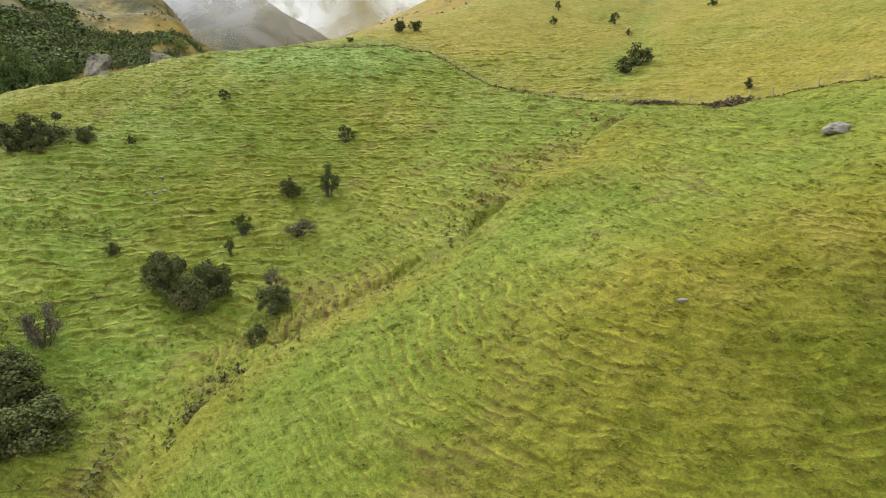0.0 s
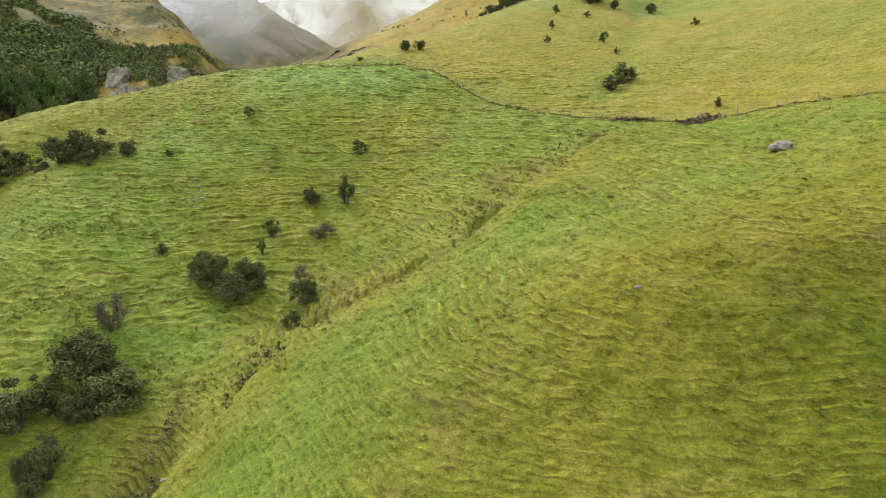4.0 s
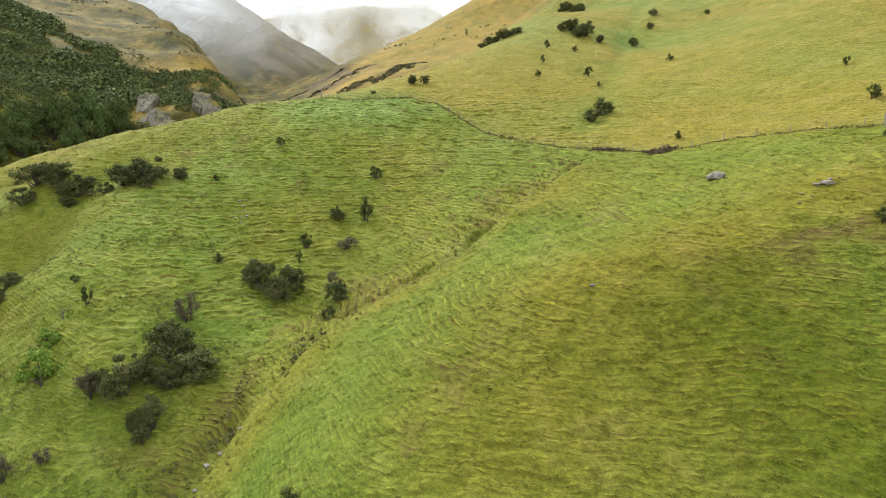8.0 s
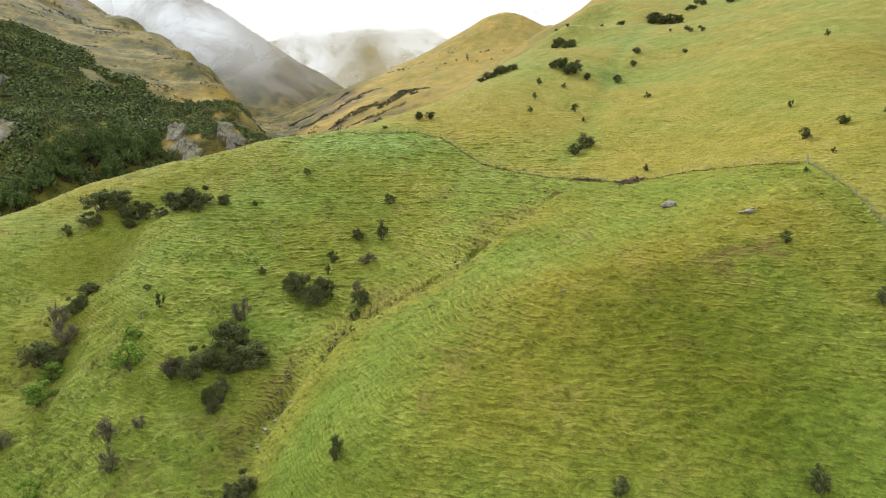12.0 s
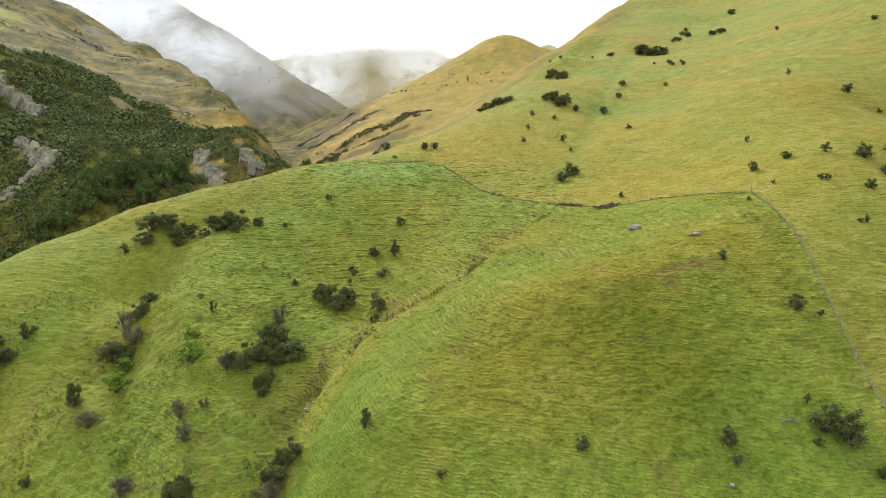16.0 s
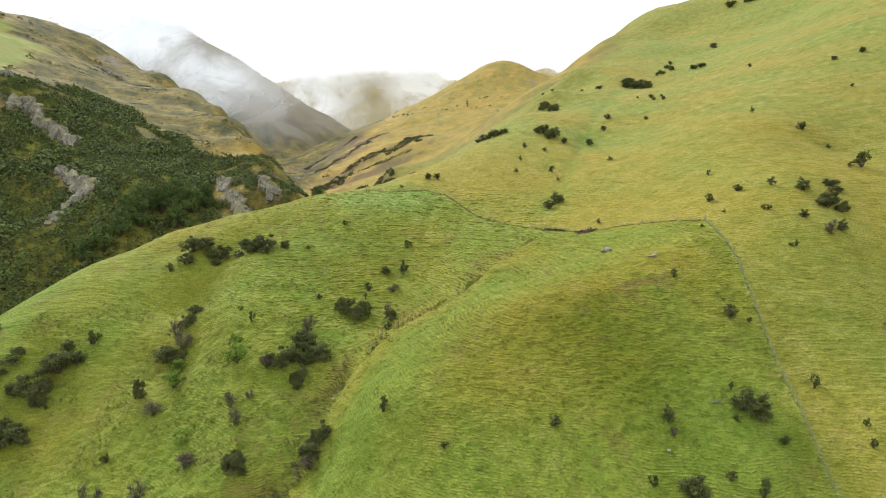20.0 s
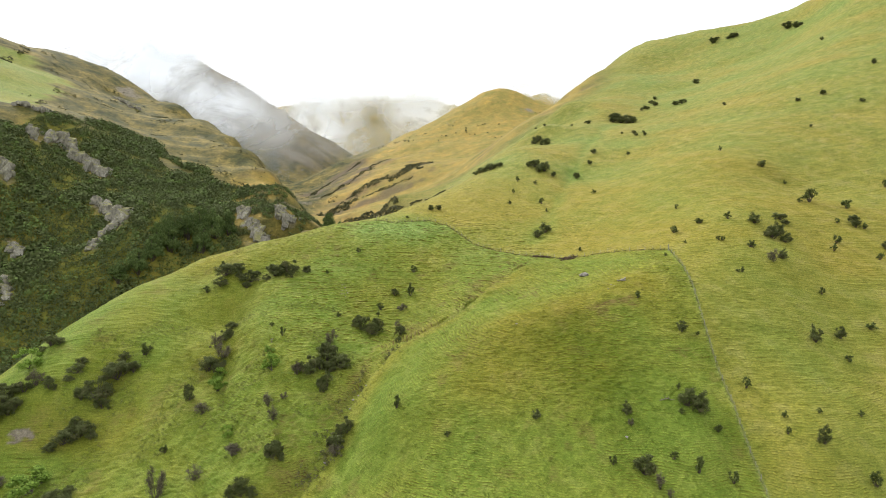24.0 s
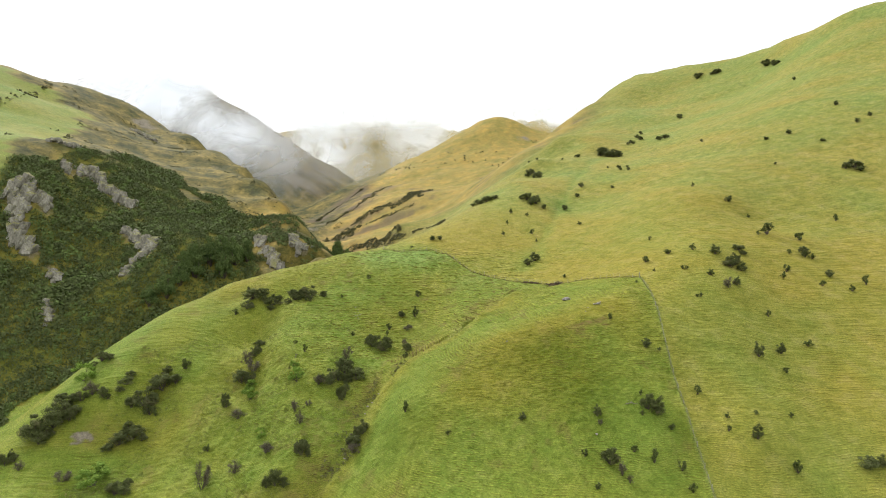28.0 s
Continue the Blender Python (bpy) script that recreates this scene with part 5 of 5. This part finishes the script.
def on_strips(x, y):
    ok = np.zeros(len(x), bool)
    for line, wide in zip(STRIPS, (2.5, 8, 3.5, 3.5, 2, 6)):
        ok |= near_line(x, y, line) + 1.4 * wide * layered(x, y * 0.6, 8, 96, 4) < wide
    ok &= layered(x, y, 5, 94, 3) > -0.25
    return ok


pts, rng = scatter(90000, (-135, 10, 225, 640), on_strips, 9)
thicket("flank_scrub", pts, rng.uniform(0.35, 1.3, len(pts)) * (1 + 0.5 * grain(pts[:, 0], pts[:, 1], 12, 99)), LEAF_HEATH, "dark scrub strips on the flank of the tan hill", 8, 0.34, 10)
pts, rng = scatter(520, (-110, 170, 560, 880), lambda x, y: layered(x, y, 60, 97, 3) > 0.22, 12)
thicket("cone_scrub", pts, rng.uniform(0.9, 3.0, len(pts)), LEAF_HEATH, "scattered dark shrubs on the cone-shaped tan hill", 12, 0.28, 13)

sow([(x, y, w * 0.95, h * 1.3) for x, y, w, h in TREES], [plant("tree", s, "tree") for s in (51, 52, 53)], "leafy green native tree rising from the gorge", "tree", "trees in the gorge", 18, 0.6)

# rusty dock and dead fern along the gully
rng = np.random.default_rng(20)
seg = rng.integers(0, len(GULLY) - 1, 900)
t = rng.uniform(0, 1, 900)
line = np.array(GULLY)
pts = line[seg] * (1 - t[:, None]) + line[seg + 1] * t[:, None] + rng.normal(size=(900, 2)) * [2.4, 1.8] + [-2.0, 1.0]
pts = pts[(grain(pts[:, 0], pts[:, 1], 4.5, 98) > 0.0)]
thicket("gully_weeds", pts, rng.uniform(0.12, 0.36, len(pts)), LEAF_RUST, "rusty brown weeds and dead fern along the gully", 10, 0.30, 21)


seg = rng.integers(5, len(GULLY) - 1, 260)
t = rng.uniform(0, 1, 260)
pts = line[seg] * (1 - t[:, None]) + line[seg + 1] * t[:, None] + rng.normal(size=(260, 2)) * [1.6, 1.2] + [-1.2, 0.6]
pts = pts[grain(pts[:, 0], pts[:, 1], 4, 101) > 0.05]
thicket("gully_scrub", pts, rng.uniform(0.4, 1.1, len(pts)), LEAF_HEATH, "low dark scrub crowding the foot of the gully", 22, 0.16, 26)

# rushes and rank weeds on the wet ground left of the gully
pts, rng = scatter(14000, (-100, -14, -4, 64), lambda x, y: (layered(x, y, 7, 88, 4) > 0.10) & (beside(x, y, GULLY) < -1.5), 22)
thicket("rushes", pts, rng.uniform(0.12, 0.6, len(pts)), LEAF_RUSH, "clumps of olive rushes and rank weeds in wet grass", 12, 0.20, 23)
pts, rng = scatter(5000, (-60, 20, 20, 80), lambda x, y: (layered(x, y, 6, 89, 3) > 0.34) & (beside(x, y, GULLY) < -0.5), 24)
thicket("dry_weeds", pts, rng.uniform(0.12, 0.34, len(pts)), LEAF_RUST, "small rusty dry weeds among the grass", 7, 0.28, 25)

# pale dead flower stalks beside the gully
def dead_stalk(x, y, tall, seed):
    rng = np.random.default_rng(seed)
    ob = tagged(new("dead_stalk"), "thin pale dead flower stalk standing beside the gully", "dead stalk", "dead stalks by the gully")
    bend = rng.normal(scale=0.05, size=2) * tall
    v, f = tube([(0, 0, -0.05), (bend[0] * 0.4, bend[1] * 0.4, tall * 0.5), (bend[0], bend[1], tall * 0.72)], [0.022, 0.018, 0.014], 5)
    child("stem", mesh_from("stem", v, f, STRAW), ob)
    v, f = tube([(bend[0], bend[1], tall * 0.70), (bend[0] * 1.2, bend[1] * 1.2, tall * 0.85), (bend[0] * 1.3, bend[1] * 1.3, tall)], [0.024, 0.042, 0.012], 6)
    child("seed_head", mesh_from("seed_head", v, f, STRAW), ob, "pale dry seed head")
    ob.location = (x, y, float(surface(x, y)))
    return ob


for k, (x, y) in enumerate([(-0.6, 51.3), (-1.4, 49.6), (-1.9, 48.1), (-0.2, 55.4), (2.1, 56.0), (1.6, 55.7)]):
    dead_stalk(x, y, (0.75, 1.0, 0.6, 0.85, 0.7, 0.5)[k], 70 + k)
# ---------------------------------------------------------------- the paddock fence
def post_mesh(name, radius, height):
    v, f = tube([(0, 0, -0.4), (0.01, 0, height * 0.5), (0, 0.01, height)], [radius, radius * 0.97, radius * 0.92], 7)
    return mesh_from(name, v, f, POST)


POST_MESH, STAY_MESH, STRAINER_MESH = post_mesh("post", 0.07, 1.2), post_mesh("batten", 0.03, 1.1), post_mesh("strainer", 0.13, 1.5)


def fence(line, label, seed):
    rng = np.random.default_rng(seed)
    ob = tagged(new("fence"), label, "fence")
    stand = along(line, 2.3)
    z = surface(stand[:, 0], stand[:, 1])
    for k, ((x, y), h) in enumerate(zip(stand, z)):
        end = k in (0, len(stand) - 1)
        me = STRAINER_MESH if end else POST_MESH if k % 2 == 0 else STAY_MESH
        p = child("strainer_post" if end else "post" if k % 2 == 0 else "batten", me, ob)
        p.matrix_basis = Matrix.LocRotScale((x, y, h), Euler((rng.normal() * 0.04, rng.normal() * 0.04, rng.uniform(0, 6))), (1, 1, rng.uniform(0.92, 1.05)))
    for up in (0.15, 0.35, 0.55, 0.78, 1.02):
        pts = [(x, y, h + up) for (x, y), h in zip(stand, z)]
        v, f = tube(pts, [0.008] * len(pts), 3)
        child("wire", mesh_from("wire", v, f, WIRE), ob)
    return ob


fence(FENCE_TOP, "post and wire farm fence along the head of the paddock", 1)
fence([(58.8, 60.2)] + FENCE_DOWN[1:], "post and wire farm fence running down the hill", 2)

# ---------------------------------------------------------------- pasture grass
def pasture_grass(count, box, crowd, blades, seed):
    """Drooping tufts, thickest on the lips of the terraces."""
    rng = np.random.default_rng(seed)
    x, y = rng.uniform(box[0], box[1], count), box[2] + (box[3] - box[2]) * rng.uniform(0, 1, count) ** crowd
    h = lie(x, y)
    saw = terraces(x, y, h) % 1.0
    rib = np.clip(ribbing(x, y), 0, 1)
    lip = np.exp(-(np.minimum(np.abs(saw - 0.98), np.abs(saw + 0.02)) / 0.2) ** 2) * rib
    lump = layered(x, y * 1.4, 1.5, 99, 3)
    soil = np.abs(beside(x, y, GULLY) + 1.9 + 1.3 * grain(x, y, 3.1, 37)) < 0.25 + 0.7 * grain(x, y, 4, 81)
    keep = (lump * 1.1 * (1 - 0.5 * rib) + 1.7 * lip - 0.5 * rib - 0.9 * rib * ((saw > 0.6) & (saw < 0.92)) > rng.uniform(-0.65, 0.4, count)) & (in_paddock(x, y) > 0.5) & ~soil
    keep &= rng.uniform(0, 1, count) < smooth(-128, -62, x) * smooth(-34, 16, y)
    x, y, h, lip, lump = x[keep], y[keep], h[keep], lip[keep], lump[keep]
    z = h + relief(x, y, h)
    fall = np.stack([lie(x - 1, y) - lie(x + 1, y), lie(x, y - 1) - lie(x, y + 1)], -1) / 2
    fall /= np.hypot(fall[:, 0], fall[:, 1])[:, None] + 0.2
    n = len(x)
    ang = rng.uniform(0, 2 * math.pi, (n, blades))
    big = np.clip(0.9 + 0.4 * lump + 0.3 * lip, 0.5, 1.5)[:, None] * rng.uniform(0.75, 1.25, (n, 1))
    long = big * rng.uniform(0.14, 0.26, (n, blades))
    wide = big * rng.uniform(0.025, 0.055, (n, blades))
    way = np.stack([np.cos(ang), np.sin(ang), rng.uniform(0.15, 0.65, (n, blades))], -1)
    way[..., :2] += 0.45 * fall[:, None]
    way /= np.linalg.norm(way, axis=2)[..., None]
    side = np.stack([-np.sin(ang), np.cos(ang), np.zeros_like(ang)], -1) * wide[..., None]
    foot = np.stack([x, y, z - 0.02], -1)[:, None] + way * [0.3, 0.3, 0.0] * long[..., None]
    tip = foot + way * long[..., None]
    q = np.stack([foot - side, foot + side, tip], 2).reshape(-1, 3)
    me = mesh_from("pasture_grass", q, np.arange(len(q)).reshape(-1, 3), BLADES)
    rgba, lush_shade, tuft_haze = cover(x, y)
    put_cover(me, np.repeat(rgba, 3 * blades, 0), np.repeat(lush_shade, 3 * blades), np.repeat(tuft_haze, 3 * blades), np.repeat(mint(x, y), 3 * blades))
    return tagged(new("pasture_grass", me), "tufted green and straw-coloured pasture grass on the slopes", "grass", kind="stuff")


pasture_grass(380000, (-126, 59, -34, 117), 1.0, 5, 30)


def fence_growth(name, line, count, wide, sizes, material, label, seed):
    rng = np.random.default_rng(seed)
    stand = along(line, 0.1)
    pts = stand[rng.integers(0, len(stand), count)] + rng.normal(scale=wide, size=(count, 2))
    return thicket(name, pts, rng.uniform(*sizes, count), material, label, 9, 0.30, seed)


fence_growth("rank_grass", FENCE_TOP, 1300, 0.12, (0.10, 0.24), LEAF_RANK, "dark rank growth along the top fence", 41)
fence_growth("reed_bed", [(33, 79), (36.5, 78)], 260, 0.7, (0.2, 0.55), LEAF_REED, "brown dead reeds at the low point of the fence", 43)
fence_growth("reed_bed", [(25, 83.5), (29.5, 81.6)], 160, 0.4, (0.2, 0.5), LEAF_REED, "brown dead reeds beside the fence", 44)
fence_growth("pale_grass", FENCE_DOWN, 2600, 0.14, (0.08, 0.18), LEAF_PALE, "pale dry grass left standing under the fence wires", 42)
# ---------------------------------------------------------------- mist hanging on the mountains
def mist_material(name, density):
    m = bpy.data.materials.new(name)
    m.use_nodes = True
    n, l = m.node_tree.nodes, m.node_tree.links
    n.remove(n["Principled BSDF"])
    white, glow, clear = n.new("ShaderNodeBsdfDiffuse"), n.new("ShaderNodeBsdfTranslucent"), n.new("ShaderNodeBsdfTransparent")
    white.inputs["Color"].default_value = glow.inputs["Color"].default_value = (0.93, 0.96, 1.0, 1)
    body, veil = n.new("ShaderNodeMixShader"), n.new("ShaderNodeMixShader")
    l.new(white.outputs[0], body.inputs[1])
    l.new(glow.outputs[0], body.inputs[2])
    tc = n.new("ShaderNodeTexCoord")
    ln = n.new("ShaderNodeVectorMath")
    ln.operation = "LENGTH"
    l.new(tc.outputs["Object"], ln.inputs[0])
    soft = ramp(n, l, ln.outputs["Value"], [(0.0, (1, 1, 1)), (0.4, (0.92, 0.92, 0.92)), (0.75, (0.32, 0.32, 0.32)), (1.0, (0, 0, 0))])
    geo = n.new("ShaderNodeNewGeometry")
    wisp = n.new("ShaderNodeTexNoise")
    wisp.inputs["Scale"].default_value, wisp.inputs["Detail"].default_value, wisp.inputs["Roughness"].default_value = 0.014, 8, 0.60
    wisp.inputs["Distortion"].default_value = 0.6
    l.new(geo.outputs["Position"], wisp.inputs["Vector"])
    gap = ramp(n, l, wisp.outputs["Fac"], [(0.32, (0.16, 0.16, 0.16)), (0.54, (1, 1, 1))])
    a = maths(n, l, "MULTIPLY", maths(n, l, "MULTIPLY", soft, gap), density)
    l.new(a, veil.inputs["Fac"])
    l.new(clear.outputs[0], veil.inputs[1])
    l.new(body.outputs[0], veil.inputs[2])
    l.new(veil.outputs[0], n["Material Output"].inputs["Surface"])
    return m


def mist_patch(x, y, z, wide, tall, density):
    """A shallow dome of cloud, thinning to nothing at its rim."""
    vs, fs, rings, spokes = [(0, -0.12, 0)], [], 8, 28
    for r in range(1, rings + 1):
        for s in range(spokes):
            q = r / rings
            ang = 2 * math.pi * s / spokes
            vs.append((q * math.cos(ang), -0.12 * (1 - q * q), q * math.sin(ang)))
    for s in range(spokes):
        fs.append((0, 1 + s, 1 + (s + 1) % spokes))
    for r in range(rings - 1):
        for s in range(spokes):
            t = (s + 1) % spokes
            fs.append((1 + r * spokes + s, 1 + (r + 1) * spokes + s, 1 + (r + 1) * spokes + t, 1 + r * spokes + t))
    me = mesh_from("mist", vs, fs, mist_material("mist", density), True)
    ob = tagged(new("mist", me), "soft white mist drifting across the mountain side", "mist", kind="stuff")
    ob.matrix_basis = Matrix.LocRotScale((x, y, z), Euler((-0.6, 0, 0)), (wide * 1.35, 60, tall * 1.35))
    return ob


MIST = [(-493, 744, 220, 85, 54, 1.0), (-431, 746, 231, 85, 54, 1.0), (-377, 745, 228, 65, 48, 1.0), (-362, 742, 193, 62, 28, 0.85), (-306, 740, 174, 55, 35, 0.9), (-275, 737, 151, 46, 28, 0.6), (-337, 748, 255, 54, 28, 0.7), (-246, 736, 138, 46, 23, 0.28), (-269, 738, 159, 177, 92, 0.34), (-278, 1275, 193, 75, 100, 0.85), (-295, 1267, 119, 75, 57, 0.6), (-54, 1278, 225, 81, 69, 0.8), (-173, 1282, 263, 212, 32, 0.95), (-173, 1275, 193, 250, 137, 0.30), (-235, 1280, 243, 100, 45, 0.5), (156, 1078, 234, 96, 28, 0.6), (215, 1079, 242, 85, 32, 0.8)]
for row in MIST:
    mist_patch(*row)
